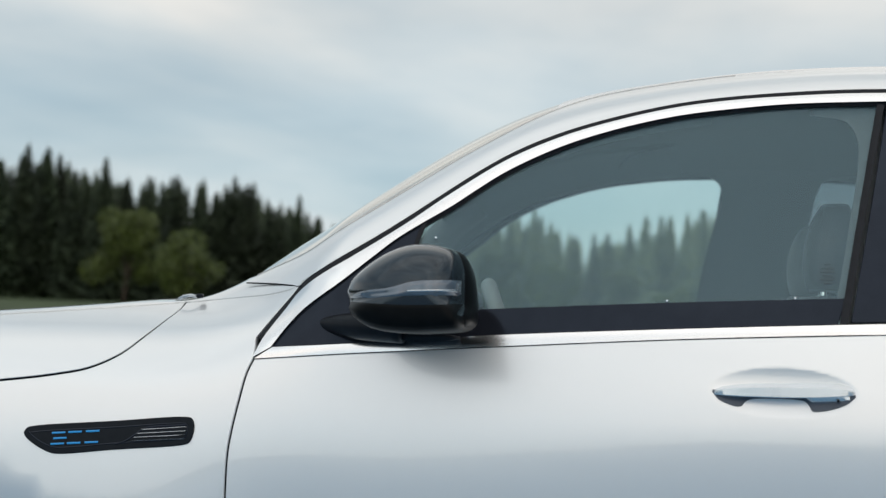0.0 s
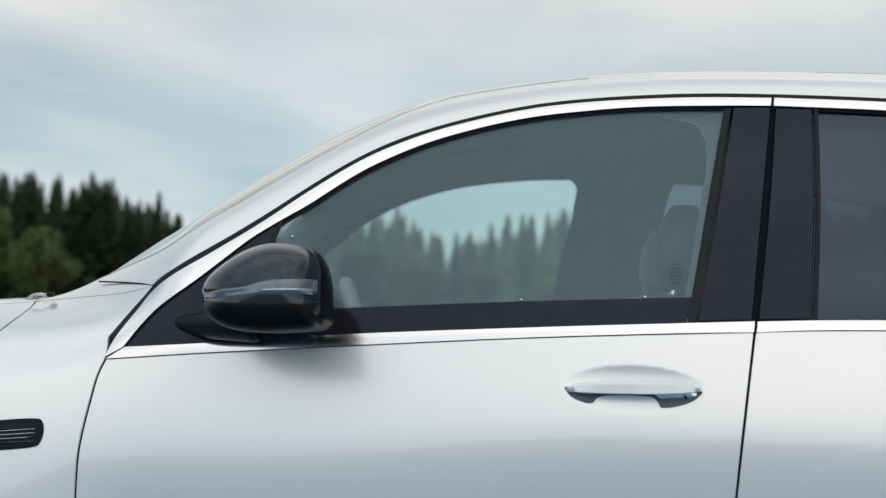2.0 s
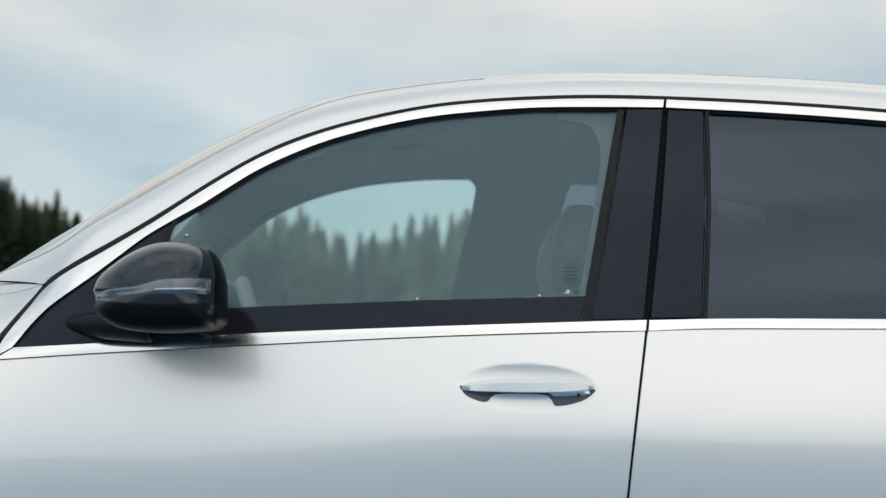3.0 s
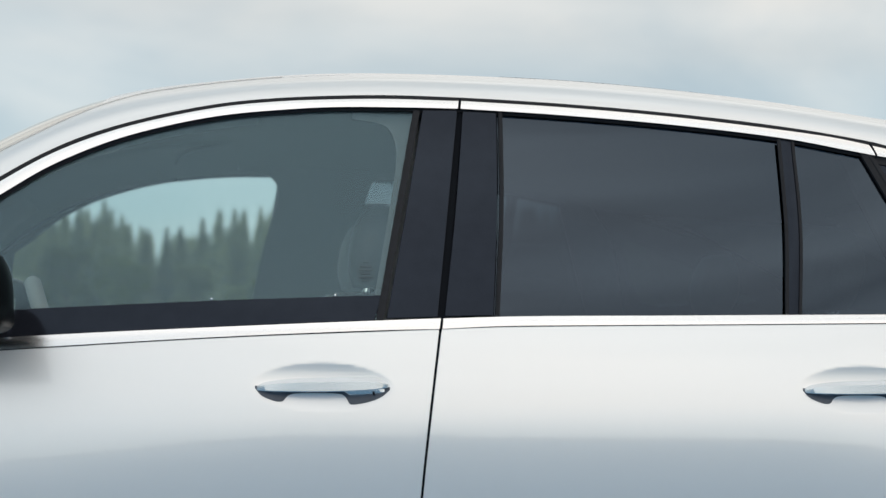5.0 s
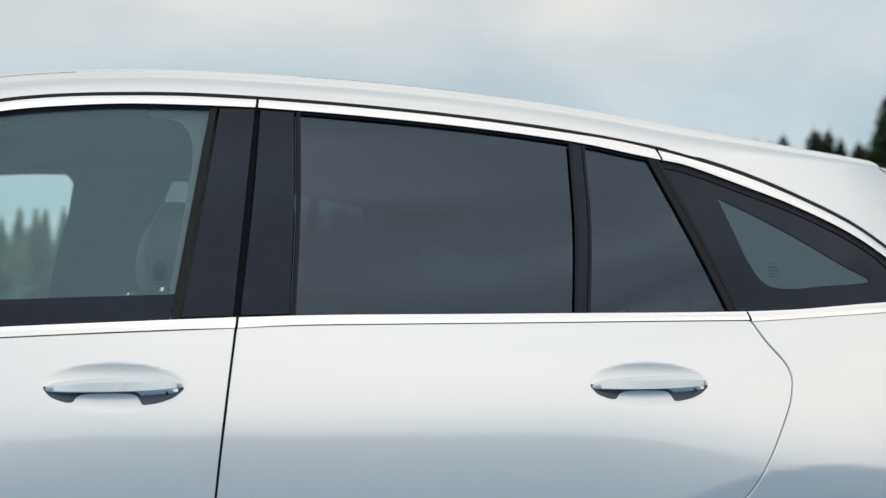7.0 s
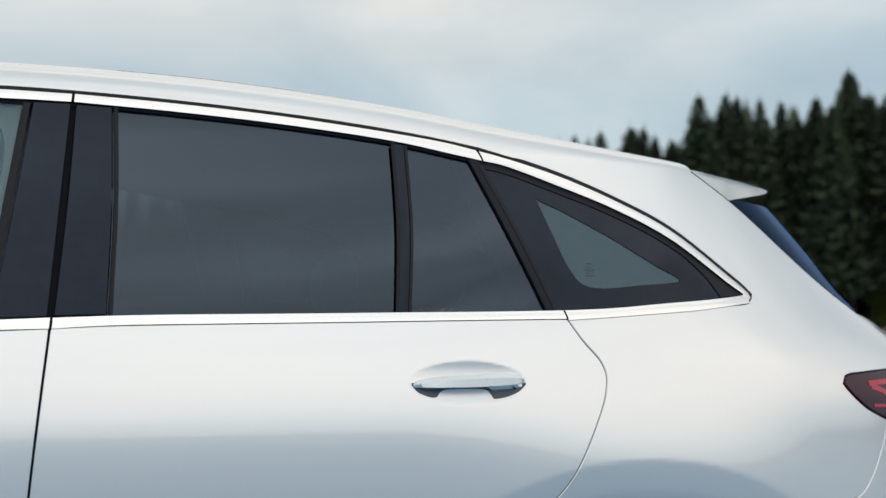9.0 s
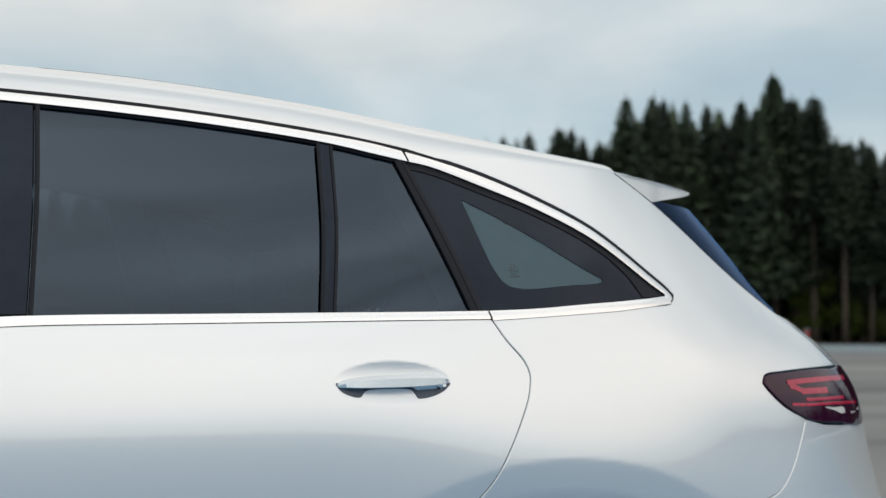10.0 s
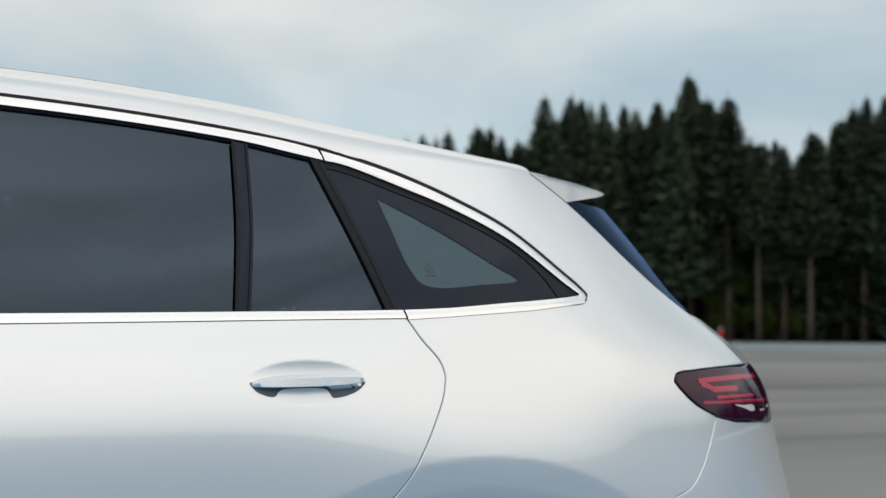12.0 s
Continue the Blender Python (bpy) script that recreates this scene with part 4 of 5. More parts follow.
def body_side(side):
    """All panels, panes and trims of one flank."""
    # doors
    outline = line(CUT_A) + line([CUT_A[-1], CUT_B[-1]], step=.04) + line(CUT_B)[::-1] + line(BELT_LOW)[::-1]
    cup = [(c[0] - .13, c[0] + .13, c[1] - .047, c[1] + .047, .0042) for c in HANDLES]
    front_door = skin_panel("front_door", outline, PAINT, car, side=side, gap=.0023, fine=cup[:1])
    outline = line(CUT_B) + line([CUT_B[-1], CUT_C[-1]], step=.04) + line(CUT_C)[::-1] + line(BELT_LOW_REAR)[::-1]
    rear_door = skin_panel("rear_door", outline, PAINT, car, side=side, gap=.0019, fine=cup[1:] + [(1.15, 1.6, .6, .86, .008)])
    # front fender with the wheel opening
    wheel = arc((fw[0], .365), OPEN_R, -6, 186)
    outline = line(HOOD_CUT[1:]) + [(-.66, 1.090)] + [(x, float(RAIL(x))) for x in np.linspace(-.60, -.434, 8)] + [(-.449, 1.094), (-.464, 1.073), (-.495, 1.022)] + line(CUT_A) + [(-.56, .30)] + wheel + [(-1.66, .30), (-1.74, .55), (-1.78, .80)]
    fender = skin_panel("front_fender", outline, PAINT, car, side=side, gap=.0023, fine=[(-.8, -.42, .95, 1.12, .018)])
    outline = [(-1.66, .30), (-1.74, .55), (-1.78, .80), (-1.6, .865), (-2.0, .80)] + [(float(NOSE(z)) + .004, z) for z in np.linspace(.78, .27, 16)]
    skin_panel("front_bumper", outline, PAINT, car, side=side)
    # quarter panel with the wheel opening
    wheel = arc((rw[0], .365), OPEN_R, 186, -6)
    outline = (line(GAP_LOW_QUARTER)[::-1] + [tuple(p) for p in shifted(line(GAP_TOP_QUARTER), .0040, closed=False)[0] if p[0] > 1.436][::-1] + [(x, float(RAIL(x))) for x in np.linspace(1.440, 1.888, 24)]
               + line(REAR_CUT)[::-1] + [(2.40, 1.085), (2.50, .995)] + line(LAMP[:4])[::-1] + line([LAMP[0], *LAMP[:8:-1]])
               + line(BUMPER_CUT) + [(2.06, .30)] + wheel[::-1] + [(1.22, .30)] + line(CUT_C)[::-1])
    quarter = skin_panel("quarter_panel", outline, PAINT, car, side=side, gap=.0010, fine=[(1.5, 2.2, .6, .86, .008)], tail=True)
    outline = line(BUMPER_CUT) + [(2.06, .30)] + [(float(TAIL(z)) - .003, z) for z in np.linspace(.30, .862, 24)] + [(2.60, .864), (2.43, .866), (2.352, .871)]
    skin_panel("rear_bumper", outline, PAINT, car, side=side, tail=True)
    outline = [(2.40, 1.085), (2.505, .995), (2.60, .986), (2.60, .868)] + [(float(TAIL(z)) - .003, z) for z in np.linspace(.868, 1.105, 24)] + [(2.345, 1.110)]
    skin_panel("tailgate", outline, PAINT, car, side=side, tail=True, gap=0.0004)
    lamp = skin_panel("tail_lamp", line(LAMP + LAMP[:1]), LAMP_RED, car, off=.004, side=side, gap=.003, tail=True, label="dark red glossy tail lamp")
    for pts, wide, label in (([(2.219, .963), (2.251, .9645), (2.312, .9665), (2.394, .968), (2.515, .968)], .0105, "bright red light strip"),
                             ([(2.226, .957), (2.247, .953), (2.275, .943)], .012, "bright red slanting light strip"),
                             ([(2.270, .944), (2.322, .944), (2.380, .944)], .0125, "bright red light block"),
                             ([(2.280, .9265), (2.346, .926), (2.400, .926), (2.460, .926)], .007, "bright red light strip"),
                             ([(2.224, .918), (2.290, .9155), (2.400, .915), (2.548, .911)], .0065, "bright red light strip")):
        band("light_strip", line(pts), wide, LAMP_STRIP, lamp, off=.0046, side=side, label=label, bulge=.0003)
    skin_panel("reversing_light", [(2.350, .9085), (2.436, .908), (2.562, .903), (2.568, .891), (2.506, .886), (2.43, .889)], LAMP_CLEAR, lamp, off=.0048, side=side, depth=.004, label="clear reversing light insert", tail=True)
    # sill and the black cladding below
    skin_panel("sill", [(-.56, .33), (1.22, .33), (1.22, .24), (-.56, .24)], SATIN_BLACK, car, off=-.004, side=side, step=.06)
    # seams
    for pts in (CUT_A, CUT_B, CUT_C, HOOD_CUT[2:], BUMPER_CUT, BELT_LOW, BELT_LOW_REAR, GAP_LOW_QUARTER):
        band("seam_seal", line(pts), .014, SEAM, car, off=-.0055, side=side)
    for pts in (GAP_TOP[1:], GAP_TOP_REAR, GAP_TOP_QUARTER):
        band("door_seal", line(pts), .013, RUBBER, car, off=-.0015, side=side, bulge=.0006, drop=.004)
    band("seam_seal", line([(-.60, 1.124), (-.49, 1.1185), (-.431, 1.1135)]), .0028, SEAM, car, off=-.0005, side=side, bulge=.0008)

    # window trims: outer line a little inside the gap
    def trim(outer, inner, owner, name="window_trim", label="satin aluminium window trim"):
        o, _ = shifted(line(outer), -.0042, closed=False)
        return strip(name, list(map(tuple, o)), line(inner), CHROME, owner, off=.001, bulge=.0012, side=side, label=label)
    trim([(-.4985, .990)] + GAP_TOP[:-1] + [(.6215, 1.478)], INNER_TOP[:-1] + [(.6195, 1.4585)], front_door)
    trim([(.6265, 1.4782)] + GAP_TOP_REAR[1:-1] + [(1.3705, 1.4134)], [(.6245, 1.4585)] + INNER_TOP_REAR[1:-1] + [(1.3785, 1.3888)], rear_door)
    trim(GAP_TOP_QUARTER + GAP_LOW_QUARTER[:2], INNER_TOP_QUARTER + [(1.921, 1.1385)], quarter)

    def low_trim(outer, inner, owner):
        o, _ = shifted(line(outer), -.0006, closed=False)
        return strip("belt_trim", list(map(tuple, o)), line(inner), CHROME, owner, off=.001, bulge=.0012, side=side, label="satin aluminium belt trim")
    low_trim(BELT_LOW[:-1] + [(.5790, 1.0619)], BELT_HIGH[:-1] + [(.5810, 1.0789)], front_door)
    low_trim([(.5835, 1.0622)] + BELT_LOW_REAR[1:], [(.5855, 1.0787)] + BELT_HIGH_REAR[1:], rear_door)
    low_trim(GAP_LOW_QUARTER[::-1][:-1], INNER_LOW_QUARTER[::-1], quarter)
    for pts in ([(.624, 1.4775), (.622, 1.4590)], [(.5813, 1.0620), (.5833, 1.0785)], [(1.3722, 1.4125), (1.3797, 1.3890)], [(1.4975, 1.0865), (1.4920, 1.1020)]):
        band("trim_joint", pts, .0032, SEAM, car, off=.0024, side=side, drop=.003)
    # front door window
    sail_edge = line([(-.219, 1.2335), (-.228, 1.195), (-.247, 1.0245)])
    k_top = min(range(len(line(INNER_TOP))), key=lambda i: math.dist(line(INNER_TOP)[i], (-.222, 1.231)))
    top_all = line(INNER_TOP)
    belt_all = line(BELT_HIGH)
    sail = [p for p in top_all[:k_top]] + sail_edge + [p for p in belt_all[::-1] if p[0] < -.25]
    skin_panel("mirror_sail", sail, GLOSS_BLACK, front_door, off=-.004, side=side, gap=.0005, step=.02, label="black triangular cover before the window")
    edge = line([(.547, 1.456), (.545, 1.448), (.514, 1.27), (.481, 1.0745)])
    pane = sail_edge[::-1] + [p for p in top_all[k_top + 1:] if p[0] < .545] + edge + [p for p in belt_all[::-1] if -.244 < p[0] < .478]
    glass = skin_panel("window_pane", pane, GLASS, front_door, off=-.010, side=side, gap=.001, depth=.004, label="clear green-tinted side window, closed")
    band("window_seal", line(INNER_TOP[1:]), .012, RUBBER, front_door, off=-.007, side=side)
    band("window_seal", edge[1:], .012, RUBBER, front_door, off=-.003, side=side, bulge=.002)
    band("window_seal", sail_edge, .008, RUBBER, front_door, off=-.003, side=side, bulge=.002)
    low_edge = line([(-.235, 1.0735), (-.103, 1.0825), (.195, 1.1015), (.487, 1.1165)])
    frit = low_edge + [p for p in belt_all[::-1] if -.244 < p[0] < .480]
    skin_panel("lower_window_seal", frit, GLOSS_BLACK, front_door, off=-.0065, side=side, gap=.0003, step=.03, depth=.003, label="dark band along the foot of the window")
    for x, z in ((.205, 1.1042), (.407, 1.1140), (-.196, 1.2045)):
        q = skin(x, z, side, -.006)
        bm = bmesh.new()
        bmesh.ops.create_uvsphere(bm, u_segments=10, v_segments=6, radius=.0026)
        bmesh.ops.translate(bm, vec=q, verts=bm.verts)
        part("clip", bm, CHROME, front_door, "tiny bright window clip")
    for k, (wd, dz) in enumerate(((.010, .016), (.020, .009), (.024, .003), (.016, -.003), (.024, -.009), (.012, -.015))):
        band("glass_mark", [(.457 - wd / 2, 1.155 + dz), (.457 + wd / 2, 1.155 + dz + .0005)], .0017, MARK, glass, off=-.0088, side=side, drop=.0004)
    # pillar covers
    cover = line([(.556, 1.455), (.6185, 1.4565)]) + line([(.6195, 1.452), (.602, 1.30), (.577, 1.0805)]) + line([(.491, 1.0765), (.522, 1.25), (.556, 1.455)])
    skin_panel("pillar_cover", cover, GLOSS_BLACK, front_door, off=-.001, side=side, gap=.001, label="gloss black pillar cover")
    cover = line([(.628, 1.455), (.690, 1.4535)]) + line([(.690, 1.450), (.684, 1.28), (.670, 1.0845)]) + line([(.587, 1.0815), (.610, 1.27), (.628, 1.455)])
    skin_panel("pillar_cover", cover, GLOSS_BLACK, rear_door, off=-.001, side=side, gap=.001, label="gloss black pillar cover")
    band("door_gap_seal", line([(.624, 1.478), (.606, 1.30), (.581, 1.062)]), .014, SEAM, car, off=-.010, side=side)
    # rear door window, fixed pane and their bars
    rear_top, rear_belt = line(INNER_TOP_REAR), line(BELT_HIGH_REAR)
    left = line([(.697, 1.455), (.691, 1.28), (.676, 1.083)])
    right = line([(1.203, 1.416), (1.190, 1.25), (1.168, 1.095)])
    pane = left[::-1] + [p for p in rear_top if .698 < p[0] < 1.200] + right + [p for p in rear_belt[::-1] if .68 < p[0] < 1.165]
    skin_panel("window_pane", pane, PRIVACY, rear_door, off=-.010, side=side, gap=-.006, depth=.004, label="dark privacy-tinted side window, closed")
    band("window_seal", left, .007, RUBBER, rear_door, off=-.003, side=side, bulge=.002)
    band("window_seal", rear_top, .012, RUBBER, rear_door, off=-.007, side=side)
    bar2 = line([(1.2285, 1.412), (1.216, 1.25), (1.1915, 1.0955)])
    strip("window_bar", right, bar2, GLOSS_BLACK, rear_door, off=-.004, bulge=.001, side=side, label="gloss black window divider bar")
    band("window_seal", right, .006, RUBBER, rear_door, off=-.001, side=side, bulge=.002)
    band("window_seal", bar2, .005, RUBBER, rear_door, off=-.001, side=side, bulge=.001)
    c1 = line([(1.351, 1.394), (1.405, 1.25), (1.458, 1.1025)])
    pane = bar2[::-1] + [p for p in rear_top if 1.231 < p[0] < 1.349] + c1 + [p for p in rear_belt[::-1] if 1.2 < p[0] < 1.455]
    skin_panel("fixed_pane", pane, PRIVACY, rear_door, off=-.010, side=side, gap=-.006, depth=.004, label="dark privacy-tinted fixed pane")
    c2 = line([(1.376, 1.389), (1.430, 1.25), (1.482, 1.1035)])
    strip("door_edge", c1, c2, RUBBER, rear_door, off=-.004, bulge=.004, side=side, label="black rear edge of the door frame")
    band("seal_line", line([(1.366, 1.388), (1.420, 1.25), (1.472, 1.1030)]), .003, SATIN_BLACK, rear_door, off=.0005, side=side, bulge=.0006)
    # quarter window: black border with a clear pane
    outer = c2[::-1] + [p for p in line(INNER_TOP_QUARTER) if p[0] > 1.384] + [p for p in line(INNER_LOW_QUARTER) if p[0] > 1.487]
    clear = line([(1.480, 1.318), (1.497, 1.259), (1.519, 1.188), (1.542, 1.154), (1.577, 1.146), (1.676, 1.154), (1.771, 1.1645), (1.7725, 1.1675), (1.728, 1.190), (1.633, 1.243), (1.553, 1.284), (1.480, 1.318)])
    if area(outer) < 0:
        outer = outer[::-1]
    if area(clear) < 0:
        clear = clear[::-1]
    o, c = np.array(resample(outer + outer[:1], 121))[:-1], np.array(resample(clear + clear[:1], 121))[:-1]
    s_o = int(np.argmin(np.hypot(*(o - (1.384, 1.385)).T)))
    s_c = int(np.argmin(np.hypot(*(c - (1.480, 1.318)).T)))
    o, c = np.roll(o, -s_o, 0), np.roll(c, -s_c, 0)
    strip("window_border", list(map(tuple, o)), list(map(tuple, c)), GLOSS_BLACK, quarter, off=-.006, bulge=0, side=side, closed=True, drop=.002, rows=4, n=120, label="black printed border of the quarter window")
    qp = skin_panel("quarter_pane", clear, GLASS, quarter, off=-.0075, side=side, gap=-.004, depth=.002, label="clear green-tinted quarter window")
    band("window_seal", line(INNER_TOP_QUARTER), .030, RUBBER, quarter, off=-.004, side=side)
    skin_panel("corner_cover", line([(1.862, 1.1335), (1.853, 1.150), (1.837, 1.174), (1.803, 1.2075)]) + line([(1.822, 1.209), (1.889, 1.1615), (1.921, 1.1405)]) + line([(1.918, 1.1385), (1.879, 1.1345)]), RUBBER, quarter, off=-.003, side=side, gap=.001, step=.02, label="matt black corner piece")
    for k, (wd, dz) in enumerate(((.010, .015), (.018, .009), (.024, .003), (.016, -.003), (.022, -.009))):
        band("glass_mark", [(1.566 - wd / 2, 1.178 + dz), (1.566 + wd / 2, 1.178 + dz + .0005)], .0017, MARK, qp, off=-.0068, side=side, drop=.0004)
    # rear window side
    outline = line(REAR_CUT[:5]) + [(2.02, 1.354)] + [(float(TAIL(z)) - .003, z) for z in np.linspace(1.372, 1.110, 24)]
    skin_panel("rear_window", outline, GLASS_REAR, car, side=side, gap=.001, depth=.006, tail=True, label="dark rear window wrapping the corner")
    band("rear_window_seal", line(REAR_CUT), .0034, RUBBER, car, off=-.0008, side=side, bulge=.0012)
    # door handles
    for (cx, cz), door in zip(HANDLES, (front_door, rear_door)):
        handle(cx, cz, door, side)
    mirror_unit(front_door, side)
    return front_door, rear_door, fender, quarter


def handle(cx, cz, door, side):
    """A bladed pull handle over an oval cup: lit front face, sharp lower edge, dark underside, two feet."""
    rings = []
    for u in np.sin(np.linspace(-math.pi / 2, math.pi / 2, 65)):
        x = cx + .1085 * u
        bow = max(0.0, 1 - abs(u) ** (2.4 if u < 0 else 4.5))
        b5 = bow ** .5
        base = float(half_width(x, cz, False))
        zl = cz - .0035 - .0035 * b5 + .002 * u + .004 * max(0.0, u) ** 2     # lower edge
        zc = cz + .0005 + .0085 * b5 + .003 * u   # crest
        zt = zc + .0005 + .0055 * b5 + .004 * max(0.0, u) * b5
        rings.append([(x, side * (base - .010 + .012 * b5), zt), (x, side * (base - .006 + .0205 * b5), zc + .0012 * b5), (x, side * (base - .006 + .0255 * b5), zc - .0006),
                      (x, side * (base - .005 + .0250 * b5), zl + .0012), (x, side * (base - .005 + .0240 * b5), zl), (x, side * (base - .012 + .006 * b5), zl + .0025 * b5)])
    verts, faces = loft(rings)
    if side > 0:
        faces = [f[::-1] for f in faces]
    me = solid("door_handle", verts, faces, 28)
    part("door_handle", me, HANDLE, door, "silver pull handle over an oval cup")
    base = float(half_width(cx + .07, cz, False))
    # painted shade behind the blade, deep at both ends, open over the cup's floor
    rim = [(-.108, -.003), (-.098, -.0140), (-.084, -.0205), (-.070, -.0240), (-.062, -.0225), (-.058, -.0170), (-.052, -.0130), (-.042, -.0108), (.026, -.0105), (.034, -.013),
           (.040, -.020), (.044, -.0265), (.056, -.0265), (.078, -.0215), (.096, -.0135), (.108, -.003)]
    skin_panel("handle_gasket", line([(cx + dx, cz + dz) for dx, dz in rim], step=.004) + [(cx + .108, cz + .001), (cx - .108, cz + .001)], HANDLE_SHADE, door, off=.0012, side=side, gap=0, depth=.002, step=.008, rim=.0005, label="dark grey sheet painting the shade under the pull handle")
    # the feet that carry the blade: wedges that slope in under it
    for u0, u1, deep in ((.034, .099, .017), (-.097, -.058, .012)):
        rings = []
        for u in np.linspace(0, 1, 15):
            x = cx + u0 + (u1 - u0) * u
            near_end = min(1.0, (u if u0 > 0 else 1 - u) * 5 + .25)
            k = near_end * math.sqrt(max(.02, 1 - ((x - cx) / .1085) ** 2)) * .86
            face = float(half_width(x, cz, False))
            z1 = cz - .0045
            rings.append([(x, side * (face + .0115 * k), z1 + .003), (x, side * (face + .0125 * k), z1 - .002), (x, side * (face + .006 * k), z1 - deep * .62 * k),
                          (x, side * (face - .006), z1 - deep * k), (x, side * (face - .022), z1 - deep * k), (x, side * (face - .022), z1 + .003)])
        verts, faces = loft(rings)
        part("handle_foot", solid("handle_foot", verts, faces, 50), HANDLE, door, "silver foot under the pull handle")
    bm = bmesh.new()
    bmesh.ops.create_uvsphere(bm, u_segments=10, v_segments=6, radius=.0024)
    bmesh.ops.translate(bm, vec=(cx + .082, side * (base + .0092), cz - .009), verts=bm.verts)
    part("lock_cap", bm, SATIN_BLACK, door, "dark lock cap")


def mirror_unit(door, side):
    """The door mirror: lacquered shell, indicator strip, dark lower cap, rear rim, glass and foot."""
    base = .925

    def stand_out(verts):
        """Draw the housing out sideways from the door."""
        out = []
        for x, y, z in verts:
            w = abs(y)
            wide = .93 + (w - .93) * 1.30 + .090
            k = (3.18 - wide) / (3.18 - w)
            out.append((.38 + (x - .38) * k, side * wide, 1.042 + (z - 1.042) * k))
        return out
    full = line([(-.3265, 1.104), (-.318, 1.123), (-.288, 1.1505), (-.248, 1.1745), (-.210, 1.185), (-.158, 1.1825), (-.128, 1.1695), (-.111, 1.142), (-.1035, 1.096), (-.107, 1.056),
                 (-.121, 1.0455), (-.167, 1.0395), (-.224, 1.0385), (-.272, 1.0465), (-.310, 1.071), (-.322, 1.086), (-.3265, 1.104)], step=.006)
    shell_line = line([(-.3275, 1.104), (-.319, 1.124), (-.289, 1.1515), (-.249, 1.1755), (-.210, 1.1865), (-.160, 1.1835), (-.133, 1.172), (-.118, 1.148), (-.1125, 1.115), (-.1125, 1.060),
                       (-.1145, 1.0475), (-.167, 1.0385), (-.224, 1.0375), (-.273, 1.0455), (-.311, 1.0705), (-.323, 1.086), (-.3275, 1.104)], step=.006)

    def pillow(outline, centre, out, inn, power, n=96):
        """A domed solid over an outline in x and z. Gives mesh data and the height of its outer face."""
        p = np.array(resample(outline, n + 1))[:-1]
        if area(p) < 0:
            p = p[::-1]
        c = np.array(centre)
        bluff = power + 4.5 * ease(.02, .055, c[1] - p[:, 1])      # squarer towards the lower edge
        m = 15
        steps = [math.sin(math.pi / 2 * k / m) for k in range(m)]
        lean = lambda q: .018 * np.clip((q[:, 0] + .327) / .23, 0, 1)
        rows_ = []
        for sgn, depth in ((1, out), (-1, inn)):
            rr = []
            for k, f in enumerate(steps):
                q = c + (p - c) * (np.maximum(0.0, 1 - f ** bluff) ** (1 / bluff))[:, None]
                rr.append([(x, side * w, z) for (x, z), w in zip(q, base + sgn * depth * f + lean(q))])
            for shrink in (.8, .6, .4, .2):
                q2 = c + (q - c) * shrink
                rr.append([(x, side * w, z) for (x, z), w in zip(q2, base + sgn * depth * (f + (1 - f) * (1 - shrink ** 2)) + lean(q2))])
            rows_.append(rr)
        rings = rows_[1][::-1] + rows_[0][1:]
        vs, fs = loft(rings)
        if side > 0:
            fs = [f[::-1] for f in fs]
        ang = np.arctan2(p[:, 1] - c[1], p[:, 0] - c[0])
        rad = np.hypot(*(p - c).T)
        order = np.argsort(ang)
        ang, rad, bluff_at = ang[order], rad[order], bluff[order]

        def height(x, z):
            a = math.atan2(z - c[1], x - c[0])
            rho = min(.999, math.hypot(x - c[0], z - c[1]) / float(np.interp(a, ang, rad, period=2 * math.pi)))
            pw = float(np.interp(a, ang, bluff_at, period=2 * math.pi))
            return base + out * (1 - rho ** pw) ** (1 / pw) + .018 * min(1, max(0, (x + .327) / .23))
        return vs, fs, height
    vs, fs, height = pillow(shell_line, (-.180, 1.108), .100, .040, 2.3)
    me = solid("mirror_shell", stand_out(vs), fs)
    me.materials.append(MIRROR_BLACK)
    me.materials.append(LOWER_BLACK)
    for face in me.polygons:
        face.material_index = int(face.center.z < 1.066)      # plain black underside
    shell = part("mirror_shell", me, MIRROR_BLACK, door, "gloss black door mirror housing")
    vs, fs, _ = pillow(full, (-.185, 1.105), .064, .045, 2.5)
    part("mirror_rim", solid("mirror_rim", stand_out(vs), fs), LOWER_BLACK, shell, "satin black rear rim of the mirror")
    bm = rounded_box((.004, .050, .070), (-.1250, side * .975, 1.100), .0018)
    part("mirror_glass", bm, MIRROR, shell, "silvered mirror glass")

    def face_strip(name, hi, lo, mat, x0, x1, lift, label, rows=7):
        vs, fs, m = [], [], 60
        for i in range(m):
            x = x0 + (x1 - x0) * i / (m - 1)
            for k in range(rows):
                z = float(lo(x)) + (float(hi(x)) - float(lo(x))) * k / (rows - 1)
                end = k in (0, rows - 1) or i in (0, m - 1)
                vs.append((x, side * (height(x, z) + (-.002 if end else lift)), z))
        for i in range(m - 1):
            for k in range(rows - 1):
                f = (i * rows + k, (i + 1) * rows + k, (i + 1) * rows + k + 1, i * rows + k + 1)
                fs.append(f if side < 0 else f[::-1])
        return part(name, mesh(name, stand_out(vs), fs), mat, shell, label)
    hi = spline([(-.311, 1.0945), (-.290, 1.1030), (-.255, 1.1085), (-.227, 1.1125), (-.210, 1.1175), (-.192, 1.1225), (-.165, 1.1255), (-.118, 1.1280)])
    lo = spline([(-.311, 1.0915), (-.285, 1.0915), (-.225, 1.0945), (-.150, 1.0975), (-.118, 1.0990)])
    face_strip("indicator_lens", hi, lo, INDICATOR, -.311, -.1185, .0020, "smoked clear indicator strip")
    face_strip("indicator_reflector", spline([(-.21, 1.1072), (-.116, 1.1120)]), spline([(-.21, 1.1025), (-.116, 1.1050)]), INDICATOR_LIT, -.200, -.1215, .0030, "pale reflector in the indicator", 5)
